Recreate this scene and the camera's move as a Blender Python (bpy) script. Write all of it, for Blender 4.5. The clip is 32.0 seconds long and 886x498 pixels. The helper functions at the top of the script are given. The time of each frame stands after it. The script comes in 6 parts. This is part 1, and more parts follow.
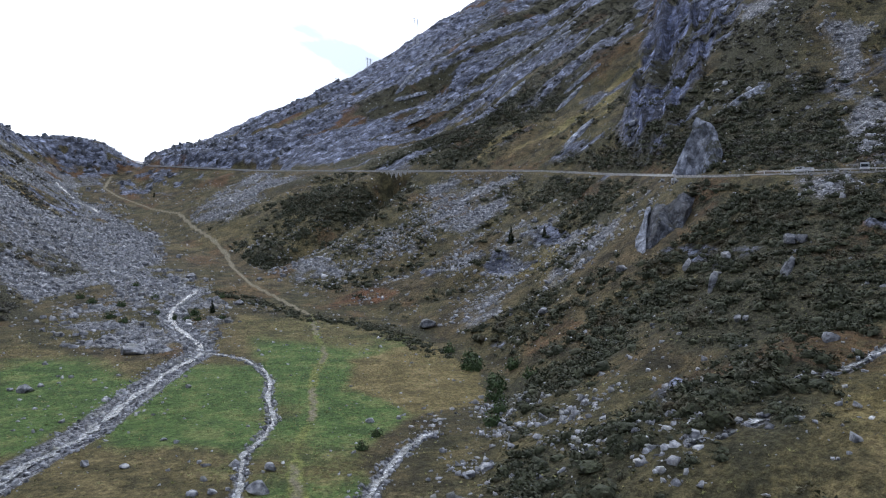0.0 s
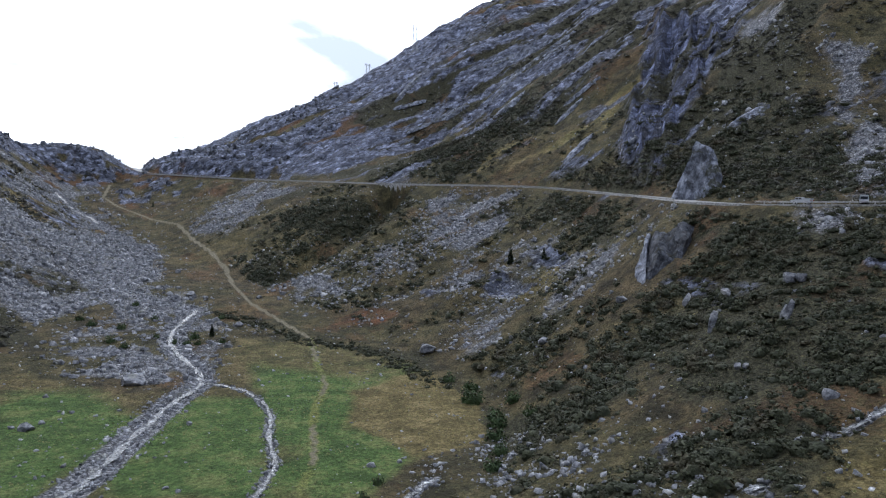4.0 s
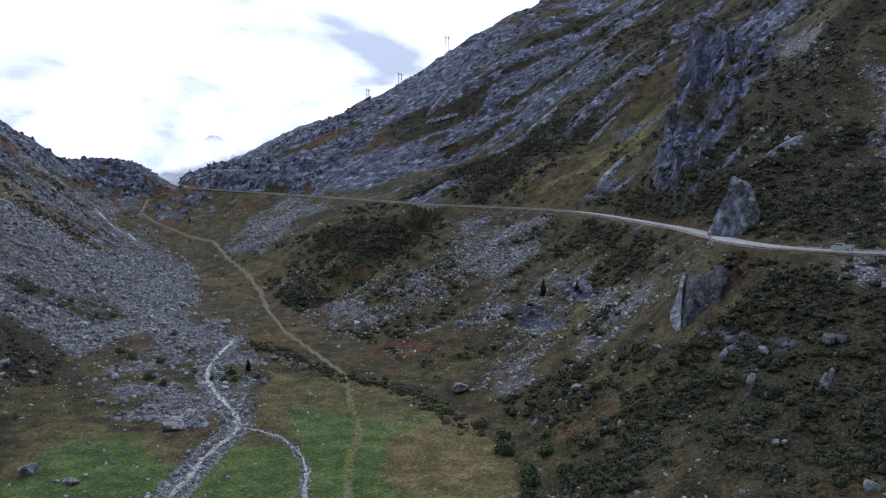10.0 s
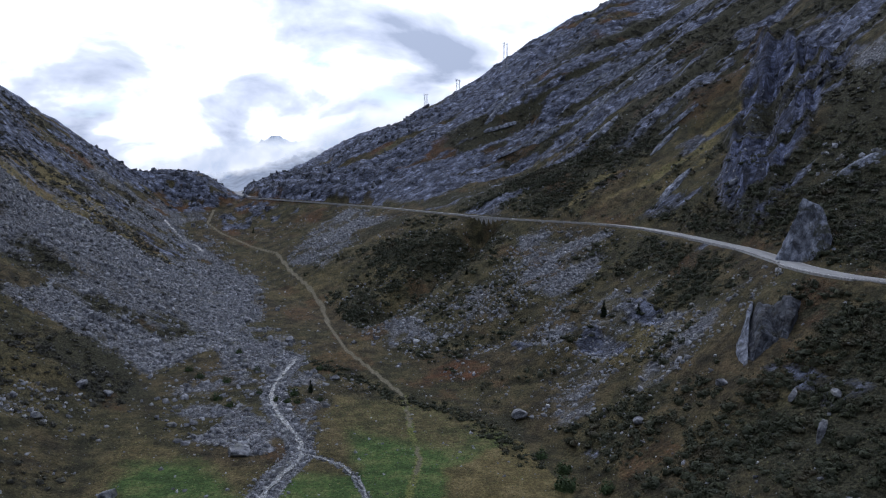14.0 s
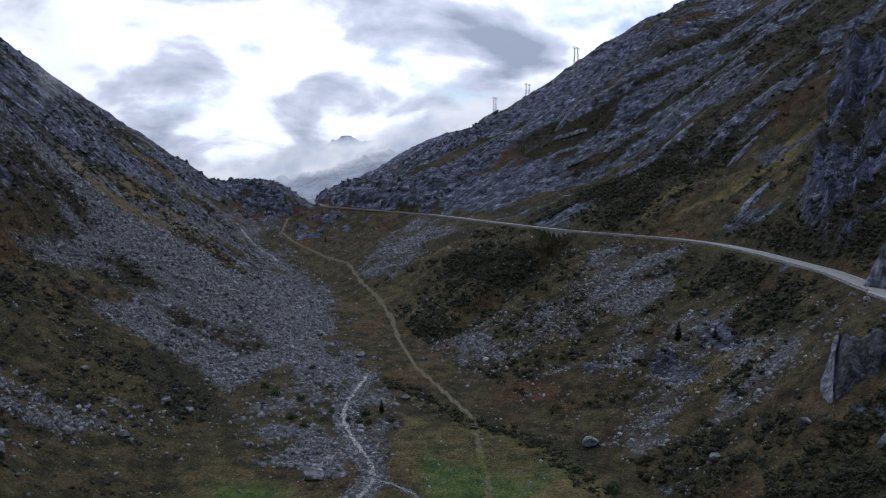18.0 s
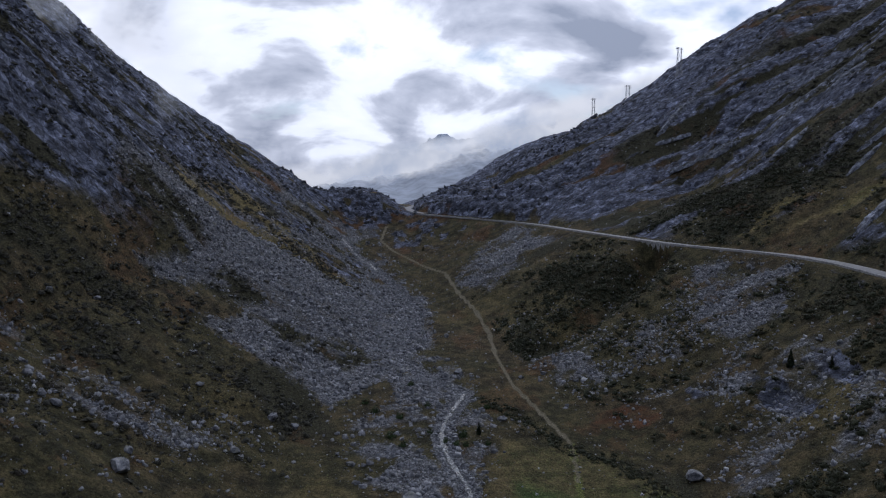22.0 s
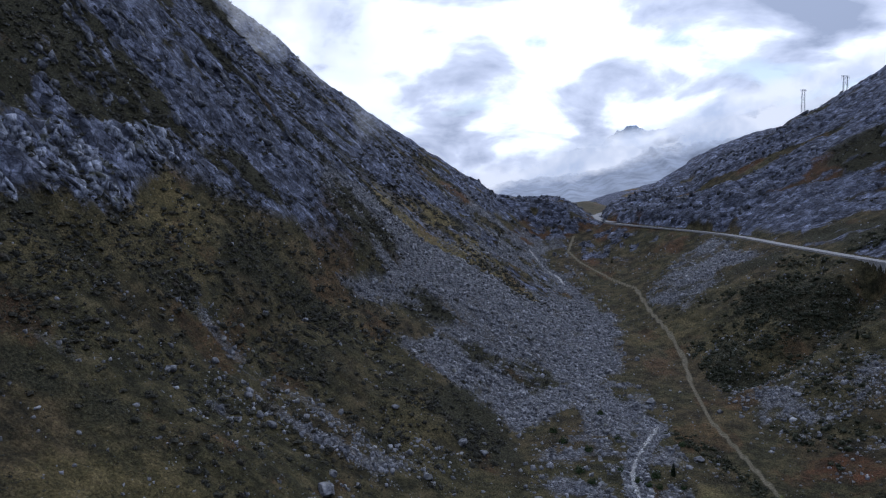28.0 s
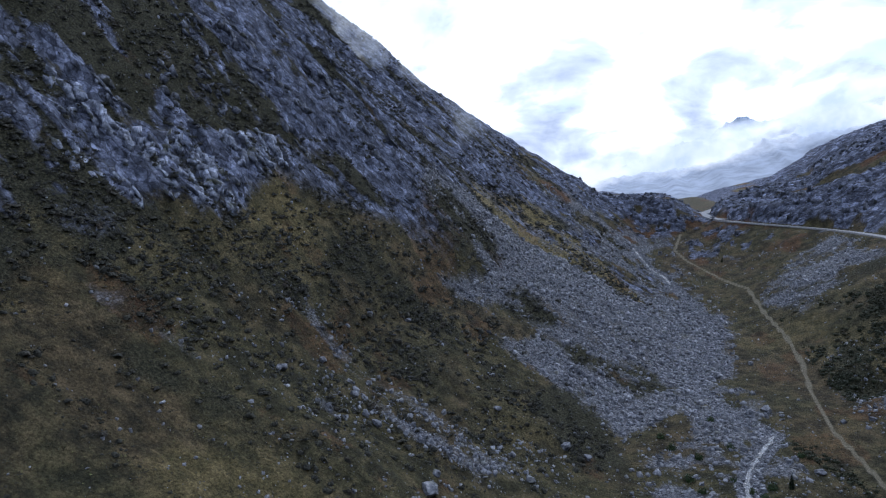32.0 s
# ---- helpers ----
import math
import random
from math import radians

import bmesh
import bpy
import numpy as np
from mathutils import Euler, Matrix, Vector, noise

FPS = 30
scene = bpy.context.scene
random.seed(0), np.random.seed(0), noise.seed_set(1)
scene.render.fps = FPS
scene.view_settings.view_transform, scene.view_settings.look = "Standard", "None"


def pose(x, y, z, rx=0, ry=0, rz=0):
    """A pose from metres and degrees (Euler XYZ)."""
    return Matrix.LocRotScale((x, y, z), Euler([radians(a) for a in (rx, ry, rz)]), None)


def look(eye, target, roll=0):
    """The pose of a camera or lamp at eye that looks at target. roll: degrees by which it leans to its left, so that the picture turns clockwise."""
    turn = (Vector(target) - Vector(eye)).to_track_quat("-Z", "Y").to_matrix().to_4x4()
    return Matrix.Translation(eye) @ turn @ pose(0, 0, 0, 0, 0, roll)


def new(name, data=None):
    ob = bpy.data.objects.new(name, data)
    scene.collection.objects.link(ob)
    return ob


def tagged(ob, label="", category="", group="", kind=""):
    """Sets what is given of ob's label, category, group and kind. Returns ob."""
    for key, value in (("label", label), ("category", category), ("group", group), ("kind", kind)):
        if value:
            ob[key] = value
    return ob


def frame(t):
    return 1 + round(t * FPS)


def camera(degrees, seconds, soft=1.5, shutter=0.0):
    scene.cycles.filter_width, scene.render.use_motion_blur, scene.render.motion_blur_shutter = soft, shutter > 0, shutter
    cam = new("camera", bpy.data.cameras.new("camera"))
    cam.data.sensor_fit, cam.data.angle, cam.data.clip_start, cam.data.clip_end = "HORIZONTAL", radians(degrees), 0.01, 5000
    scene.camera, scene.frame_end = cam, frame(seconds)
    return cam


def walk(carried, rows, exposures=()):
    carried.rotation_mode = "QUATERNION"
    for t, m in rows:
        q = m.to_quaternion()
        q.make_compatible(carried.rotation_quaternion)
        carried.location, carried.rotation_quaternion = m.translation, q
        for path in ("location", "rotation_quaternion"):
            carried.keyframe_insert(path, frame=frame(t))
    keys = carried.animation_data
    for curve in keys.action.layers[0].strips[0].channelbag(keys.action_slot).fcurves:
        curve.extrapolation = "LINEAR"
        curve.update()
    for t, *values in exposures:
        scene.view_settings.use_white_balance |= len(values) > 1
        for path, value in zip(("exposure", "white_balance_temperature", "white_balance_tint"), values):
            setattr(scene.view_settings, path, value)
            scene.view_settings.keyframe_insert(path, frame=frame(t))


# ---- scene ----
# ---- camera ----
def view(x, y, z, heading, tilt, lean):
    """A pose by compass heading (0 is +y, clockwise), tilt and lean, in degrees."""
    return pose(x, y, z, 90 + tilt, 0, -heading) @ pose(0, 0, 0, 0, 0, lean)


cam = camera(63.05, 32.0, 1.2)
PATH = [
    (0, view(0.00, -0.00, 60.00, 26.000, -2.642, 0.467)),
    (1, view(-0.07, 0.02, 61.87, 26.031, -2.716, 0.490)),
    (2, view(-0.15, 0.05, 63.64, 26.064, -2.760, 0.535)),
    (3, view(-0.26, 0.16, 65.35, 26.103, -2.804, 0.625)),
    (3.5, view(-0.37, 0.26, 66.21, 26.127, -2.824, 0.625)),
    (5.5, view(-0.66, 0.49, 69.68, 26.265, -2.963, 0.789)),
    (6, view(-0.67, 0.55, 70.59, 26.026, -2.995, 0.776)),
    (7, view(-0.75, 0.56, 72.49, 25.491, -3.060, 0.745)),
    (8, view(-0.86, 0.58, 74.35, 25.101, -3.126, 0.711)),
    (9, view(-0.93, 0.67, 76.23, 24.526, -3.179, 0.680)),
    (10, view(-1.02, 0.73, 78.12, 23.720, -3.246, 0.656)),
    (11, view(-1.10, 0.86, 79.90, 22.620, -3.310, 0.674)),
    (12, view(-1.19, 0.92, 81.75, 21.470, -3.401, 0.566)),
    (13, view(-1.37, 0.94, 83.75, 20.324, -3.497, 0.469)),
    (14, view(-1.49, 0.98, 85.46, 19.157, -3.528, 0.408)),
    (14.5, view(-1.54, 1.04, 86.31, 18.562, -3.552, 0.401)),
    (16.5, view(-1.83, 1.29, 89.82, 15.926, -3.713, 0.311)),
    (17, view(-1.85, 1.39, 90.74, 15.242, -3.756, 0.293)),
    (18, view(-1.93, 1.46, 92.57, 13.752, -3.822, 0.204)),
    (19, view(-2.09, 1.53, 94.46, 12.281, -3.898, 0.133)),
    (20, view(-2.20, 1.68, 96.35, 10.469, -3.987, 0.099)),
    (21, view(-2.30, 1.65, 98.21, 8.564, -4.057, -0.042)),
    (22, view(-2.35, 1.79, 99.94, 6.139, -4.120, -0.210)),
    (23, view(-2.48, 2.03, 101.66, 3.527, -4.184, -0.379)),
    (24, view(-2.65, 2.24, 103.53, 0.933, -4.261, -0.486)),
    (25, view(-2.76, 2.39, 105.47, -1.655, -4.364, -0.596)),
    (25.5, view(-2.87, 2.52, 106.41, -2.951, -4.397, -0.701)),
    (27.5, view(-3.25, 3.02, 109.74, -7.524, -4.453, -1.108)),
    (28, view(-3.29, 3.10, 110.32, -8.507, -4.466, -1.167)),
    (29, view(-3.31, 3.21, 110.96, -10.528, -4.481, -1.366)),
    (30, view(-3.45, 3.26, 111.21, -12.530, -4.454, -1.628)),
    (31, view(-3.62, 3.19, 111.21, -14.461, -4.406, -1.838)),
    (32, view(-3.73, 3.13, 111.18, -16.423, -4.366, -2.103)),
]
walk(cam, PATH, [(0, 0.42, 5950, 11), (6, 0.17, 5950, 11), (13, -0.38, 5720, 13), (19, -0.92, 5800, 14), (25, -1.05, 5800, 15), (28, -0.72, 5480, 15), (32, -0.3, 5350, 13)])

# ---- sky and light: a bright broken overcast, the sun behind it up the valley ----
SUN_HEADING, SUN_HEIGHT = 12.0, 44.0
world = bpy.data.worlds.new("sky")
scene.world = world
world.use_nodes = True
wt = world.node_tree
background = wt.nodes["Background"]


def sky_node(kind, **values):
    node = wt.nodes.new(kind)
    for key, value in values.items():
        if key == "op":
            node.operation = value
        else:
            node.inputs[key].default_value = value
    return node


def sky_ramp(source, stops):
    r = wt.nodes.new("ShaderNodeValToRGB")
    while len(r.color_ramp.elements) < len(stops):
        r.color_ramp.elements.new(0.5)
    for e, (at, c) in zip(r.color_ramp.elements, stops):
        e.position, e.color = at, (*c, 1)
    wt.links.new(source, r.inputs[0])
    return r.outputs[0]


def sky_mix(factor, a, b, how="MIX"):
    m = wt.nodes.new("ShaderNodeMixRGB")
    m.blend_type = how
    for value, slot in ((factor, 0), (a, 1), (b, 2)):
        if isinstance(value, float):
            m.inputs[slot].default_value = value
        else:
            wt.links.new(value, m.inputs[slot])
    return m.outputs[0]


blue = wt.nodes.new("ShaderNodeTexSky")
blue.sky_type = "NISHITA"
blue.sun_disc = False
blue.sun_elevation, blue.sun_rotation = radians(SUN_HEIGHT), radians(SUN_HEADING)
clear = sky_node("ShaderNodeVectorMath", op="SCALE")
clear.inputs["Scale"].default_value = 0.12
wt.links.new(blue.outputs[0], clear.inputs[0])
way = wt.nodes.new("ShaderNodeTexCoord").outputs["Generated"]
# clouds lie on a flat layer overhead: the way is divided by its height
split = wt.nodes.new("ShaderNodeSeparateXYZ")
wt.links.new(way, split.inputs[0])
lift = sky_node("ShaderNodeMath", op="ADD")
wt.links.new(split.outputs["Z"], lift.inputs[0])
lift.inputs[1].default_value = 0.42
floor_ = sky_node("ShaderNodeMath", op="MAXIMUM")
wt.links.new(lift.outputs[0], floor_.inputs[0])
floor_.inputs[1].default_value = 0.2
over = sky_node("ShaderNodeVectorMath", op="DIVIDE")
wt.links.new(way, over.inputs[0])
wt.links.new(floor_.outputs[0], over.inputs[1])
layer = wt.nodes.new("ShaderNodeMapping")
layer.inputs["Location"].default_value = (3.1, 1.7, 0.4)
layer.inputs["Rotation"].default_value = (0, 0, radians(-17))
wt.links.new(over.outputs[0], layer.inputs["Vector"])
puffs = sky_node("ShaderNodeTexNoise", Scale=2.6, Detail=8.0, Roughness=0.55, Distortion=0.2)
wt.links.new(layer.outputs[0], puffs.inputs["Vector"])
shade = sky_node("ShaderNodeTexNoise", Scale=3.3, Detail=8.0, Roughness=0.52, Distortion=0.3)
wt.links.new(layer.outputs[0], shade.inputs["Vector"])
cloud = sky_ramp(shade.outputs[0], [(0.36, (1.3, 1.31, 1.33)), (0.48, (1.14, 1.17, 1.22)), (0.54, (0.72, 0.75, 0.82)), (0.66, (0.37, 0.41, 0.49))])
holes = sky_ramp(puffs.outputs[0], [(0.34, (0.0, 0.0, 0.0)), (0.43, (1.0, 1.0, 1.0))])
# thin cloud glows towards the sun that stands behind it
aim = sky_node("ShaderNodeVectorMath", op="DOT_PRODUCT")
wt.links.new(way, aim.inputs[0])
aim.inputs[1].default_value = (math.sin(radians(SUN_HEADING)) * math.cos(radians(SUN_HEIGHT)), math.cos(radians(SUN_HEADING)) * math.cos(radians(SUN_HEIGHT)), math.sin(radians(SUN_HEIGHT)))
glow = sky_ramp(aim.outputs["Value"], [(0.0, (0.5, 0.5, 0.52)), (0.45, (0.75, 0.75, 0.76)), (0.88, (1.5, 1.49, 1.48)), (1.0, (2.0, 1.98, 1.95))])
lit = sky_mix(1.0, cloud, glow, "MULTIPLY")
wt.links.new(sky_mix(holes, clear.outputs[0], lit), background.inputs["Color"])
background.inputs["Strength"].default_value = 1.27

sun = bpy.data.lights.new("sun", "SUN")
sun.energy, sun.angle, sun.color = 0.7, radians(14), (1.0, 0.96, 0.9)
sun_object = new("sun", sun)
sun_object.matrix_world = look((0, 0, 300), (-math.sin(radians(SUN_HEADING)) * 100, -math.cos(radians(SUN_HEADING)) * 100, 300 - 100 * math.tan(radians(SUN_HEIGHT))))


# ---- materials ----
def material(name, build):
    """A node material: build(add, link, shader) wires it up."""
    mat = bpy.data.materials.new(name)
    mat.use_nodes = True
    tree = mat.node_tree
    shader = tree.nodes["Principled BSDF"]

    def add(kind, **values):
        node = tree.nodes.new(kind)
        for key, value in values.items():
            if key == "op":
                node.operation = value
            elif key == "blend":
                node.blend_type = value
            elif key == "attribute":
                node.attribute_name = value
            elif key == "feature":
                node.feature = value
            else:
                node.inputs[key.replace("_", " ")].default_value = value
        return node

    def link(a, b, out=0):
        tree.links.new(a.outputs[out] if hasattr(a, "outputs") else a, b)

    build(add, link, shader)
    return mat


def place(add):
    return add("ShaderNodeNewGeometry").outputs["Position"]


def noise_at(add, link, scale, detail=4.0, rough=0.6, stretch=(1, 1, 1)):
    """Noise in metres: scale is about one over the size of its patches."""
    spot = place(add)
    if stretch != (1, 1, 1):
        m = add("ShaderNodeMapping")
        m.inputs["Scale"].default_value = stretch
        link(spot, m.inputs["Vector"])
        spot = m.outputs[0]
    n = add("ShaderNodeTexNoise", Scale=scale, Detail=detail, Roughness=rough)
    link(spot, n.inputs["Vector"])
    return n.outputs[0]


def ramp(add, link, source, stops):
    r = add("ShaderNodeValToRGB")
    els = r.color_ramp.elements
    while len(els) < len(stops):
        els.new(0.5)
    for e, (at, c) in zip(els, stops):
        e.position = at
        e.color = (*c, 1) if len(c) == 3 else c
    link(source, r.inputs[0])
    return r.outputs[0]


def blend(add, link, factor, a, b, how="MIX"):
    m = add("ShaderNodeMixRGB", blend=how)
    for value, slot in ((factor, 0), (a, 1), (b, 2)):
        if isinstance(value, (int, float)):
            m.inputs[slot].default_value = value
        elif isinstance(value, tuple):
            m.inputs[slot].default_value = (*value, 1)
        else:
            link(value, m.inputs[slot])
    return m.outputs[0]


def relief(add, link, shader, source, strength, distance):
    b = add("ShaderNodeBump", Strength=strength, Distance=distance)
    link(source, b.inputs["Height"])
    link(b, shader.inputs["Normal"])


def facets(add, link, sizes, turn=(0, 0, 0), wobble=0.3, wave=0.35):
    """Broken rock in cells of the given sizes in metres: each cell's tone, its tilted face as a height, and the joints between."""
    m = add("ShaderNodeMapping")
    m.vector_type = "TEXTURE"
    m.inputs["Scale"].default_value = sizes
    m.inputs["Rotation"].default_value = turn
    link(place(add), m.inputs["Vector"])
    bent = add("ShaderNodeTexNoise", Scale=wave, Detail=4.0, Roughness=0.6)
    link(place(add), bent.inputs["Vector"])
    spot = blend(add, link, wobble, m.outputs[0], bent.outputs["Color"], "ADD")
    cell = add("ShaderNodeTexVoronoi", Scale=1.0)
    link(spot, cell.inputs["Vector"])
    off = add("ShaderNodeVectorMath", op="SUBTRACT")
    link(spot, off.inputs[0])
    link(cell.outputs["Position"], off.inputs[1])
    way_ = add("ShaderNodeVectorMath", op="SUBTRACT")
    link(cell.outputs["Color"], way_.inputs[0])
    way_.inputs[1].default_value = (0.5, 0.5, 0.5)
    tilted = add("ShaderNodeVectorMath", op="DOT_PRODUCT")
    link(off, tilted.inputs[0])
    link(way_, tilted.inputs[1])
    tone = add("ShaderNodeSeparateColor")
    link(cell.outputs["Color"], tone.inputs[0])
    edge = add("ShaderNodeTexVoronoi", Scale=1.0, feature="DISTANCE_TO_EDGE")
    link(spot, edge.inputs["Vector"])
    return tone.outputs[1], tilted.outputs["Value"], edge.outputs["Distance"]


def sum_of(add, link, *terms):
    """Adds sources, each with a weight: a number or another source."""
    total = None
    for source, weight in terms:
        node = add("ShaderNodeMath", op="MULTIPLY_ADD")
        link(source, node.inputs[0])
        if isinstance(weight, (int, float)):
            node.inputs[1].default_value = weight
        else:
            link(weight, node.inputs[1])
        if total is None:
            node.inputs[2].default_value = 0.0
        else:
            link(total, node.inputs[2])
        total = node.outputs[0]
    return total


def ground_look(add, link, shader):
    shader.inputs["Roughness"].default_value = 0.95
    shader.inputs["Specular IOR Level"].default_value = 0.15
    big = noise_at(add, link, 0.03, 5)
    mid = noise_at(add, link, 0.22, 6, 0.65)
    fine = noise_at(add, link, 1.6, 5, 0.7)
    heath = ramp(add, link, mid, [(0.36, (0.026, 0.028, 0.017)), (0.45, (0.043, 0.045, 0.025)), (0.54, (0.072, 0.07, 0.036)), (0.66, (0.11, 0.102, 0.056))])
    brown = ramp(add, link, mid, [(0.36, (0.02, 0.018, 0.015)), (0.5, (0.07, 0.054, 0.035)), (0.64, (0.12, 0.09, 0.057))])
    col = blend(add, link, ramp(add, link, big, [(0.46, (0, 0, 0)), (0.6, (0.45, 0.45, 0.45))]), heath, brown)
    turf = ramp(add, link, mid, [(0.37, (0.045, 0.085, 0.027)), (0.5, (0.072, 0.132, 0.04)), (0.62, (0.13, 0.172, 0.065))])
    dry = ramp(add, link, mid, [(0.37, (0.085, 0.08, 0.037)), (0.5, (0.135, 0.122, 0.056)), (0.62, (0.2, 0.175, 0.088))])
    rust = ramp(add, link, mid, [(0.3, (0.05, 0.035, 0.02)), (0.6, (0.13, 0.065, 0.035))])
    streak = noise_at(add, link, 0.3, 10, 0.7, (0.65, 1.1, 0.7))
    stone = ramp(add, link, streak, [(0.34, (0.04, 0.041, 0.043)), (0.43, (0.095, 0.096, 0.098)), (0.52, (0.158, 0.16, 0.162)), (0.62, (0.27, 0.27, 0.27))])
    slab_tone, slab_face, slab_joint = facets(add, link, (5.0, 2.3, 3.6), (0, 0, -0.28), 0.4)
    chip_tone, chip_face, chip_joint = facets(add, link, (1.9, 0.95, 1.5), (0, 0, -0.28), 0.3, 0.9)
    rib_tone, rib_face, rib_joint = facets(add, link, (12.0, 1.5, 12.0), (0, 0, 0.77), 0.2)
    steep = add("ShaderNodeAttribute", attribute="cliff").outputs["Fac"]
    slab_tone = blend(add, link, steep, slab_tone, rib_tone)
    slab_face = blend(add, link, steep, slab_face, rib_face)
    slab_joint = blend(add, link, steep, slab_joint, rib_joint)
    stone = blend(add, link, 1.0, stone, ramp(add, link, slab_tone, [(0.1, (0.55,) * 3), (0.6, (1.05,) * 3), (0.9, (1.9,) * 3)]), "MULTIPLY")
    stone = blend(add, link, 1.0, stone, ramp(add, link, chip_tone, [(0.1, (0.6,) * 3), (0.9, (1.5,) * 3)]), "MULTIPLY")
    stone = blend(add, link, 1.0, stone, ramp(add, link, slab_joint, [(0.0, (0.5, 0.5, 0.52)), (0.07, (1.0, 1.0, 1.0))]), "MULTIPLY")
    # Aerial haze is put into the stone colour as an even blue tint.
    stone = blend(add, link, 1.0, stone, (0.915, 1.0, 1.33), "MULTIPLY")
    # Shade on the steep cliff is painted in: darker, bluer stone.
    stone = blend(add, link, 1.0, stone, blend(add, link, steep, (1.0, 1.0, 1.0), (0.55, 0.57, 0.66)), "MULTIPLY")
    block_tone, block_face, block_joint = facets(add, link, (1.0, 0.7, 0.8), (0, 0, 0.3), 0.2, 1.5)
    rubble = ramp(add, link, block_tone, [(0.0, (0.1, 0.103, 0.115)), (0.6, (0.22, 0.225, 0.245)), (1.0, (0.4, 0.405, 0.42))])
    rubble = blend(add, link, 1.0, rubble, ramp(add, link, block_joint, [(0.0, (0.2, 0.2, 0.21)), (0.16, (1.0, 1.0, 1.0))]), "MULTIPLY")
    gravel = ramp(add, link, fine, [(0.38, (0.12, 0.106, 0.072)), (0.62, (0.24, 0.215, 0.155))])
    brush = ramp(add, link, fine, [(0.36, (0.02, 0.024, 0.016)), (0.64, (0.058, 0.06, 0.037))])
    lawn = ramp(add, link, fine, [(0.38, (0.095, 0.125, 0.038)), (0.62, (0.17, 0.2, 0.068))])
    speck = noise_at(add, link, 0.9, 6, 0.75)

    def layer(base, top, name, low=0.25, high=0.6):
        at = add("ShaderNodeAttribute", attribute=name)
        edge = add("ShaderNodeMath", op="MULTIPLY_ADD")
        link(speck, edge.inputs[0])
        edge.inputs[1].default_value = 0.7
        edge.inputs[2].default_value = -0.35
        total = add("ShaderNodeMath", op="ADD")
        link(at.outputs["Fac"], total.inputs[0])
        link(edge, total.inputs[1])
        mask = ramp(add, link, total.outputs[0], [(low, (0, 0, 0)), (high, (1, 1, 1))])
        return blend(add, link, mask, base, top), mask

    for top, name in ((brush, "scrub"), (dry, "dry"), (turf, "turf"), (rust, "rust"), (lawn, "lawn")):
        col, _ = layer(col, top, name)
    col = blend(add, link, 1.0, col, (1.0, 0.91, 0.86), "MULTIPLY")
    tone = ramp(add, link, fine, [(0.36, (0.5, 0.5, 0.5)), (0.64, (1.5, 1.5, 1.5))])
    col = blend(add, link, 1.0, col, tone, "MULTIPLY")
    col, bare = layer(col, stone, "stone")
    col, broken = layer(col, rubble, "rubble")
    col, _ = layer(col, gravel, "gravel")
    tiny = noise_at(add, link, 5.5, 4, 0.7)
    col = blend(add, link, 1.0, col, ramp(add, link, tiny, [(0.36, (0.7, 0.7, 0.7)), (0.64, (1.3, 1.3, 1.3))]), "MULTIPLY")
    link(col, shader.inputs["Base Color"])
    rock = sum_of(add, link, (slab_face, 3.6), (chip_face, 1.3), (ramp(add, link, slab_joint, [(0.0, (0, 0, 0)), (0.1, (1, 1, 1))]), 0.25))
    relief(add, link, shader, sum_of(add, link, (speck, 0.8), (fine, 0.25), (rock, bare), (block_face, broken)), 1.0, 1.0)


def rock_look(light):
    def build(add, link, shader):
        shader.inputs["Roughness"].default_value = 0.9
        shader.inputs["Specular IOR Level"].default_value = 0.25
        n = noise_at(add, link, 0.7, 8, 0.7)
        f = noise_at(add, link, 5.0, 5, 0.7)
        c = ramp(add, link, n, [(0.36, (0.048, 0.051, 0.06)), (0.46, (0.135, 0.142, 0.162)), (0.55, (0.25, 0.26, 0.288)), (0.65, (0.41, 0.412, 0.42))])
        moss = ramp(add, link, noise_at(add, link, 0.35, 5), [(0.55, (0, 0, 0)), (0.72, (0.6, 0.6, 0.6))])
        c = blend(add, link, moss, c, (0.11, 0.11, 0.05))
        isl = add("ShaderNodeNewGeometry")
        tone = ramp(add, link, isl.outputs["Random Per Island"], [(0.0, (0.6 * light,) * 3), (1.0, (1.3 * light,) * 3)])
        c = blend(add, link, 1.0, c, tone, "MULTIPLY")
        c = blend(add, link, 1.0, c, ramp(add, link, f, [(0.3, (0.75, 0.75, 0.75)), (0.7, (1.15, 1.15, 1.15))]), "MULTIPLY")
        link(c, shader.inputs["Base Color"])
        relief(add, link, shader, f, 0.6, 0.15)
    return build


def face_look(light):
    return lambda add, link, shader: granite_face(add, link, shader, light)


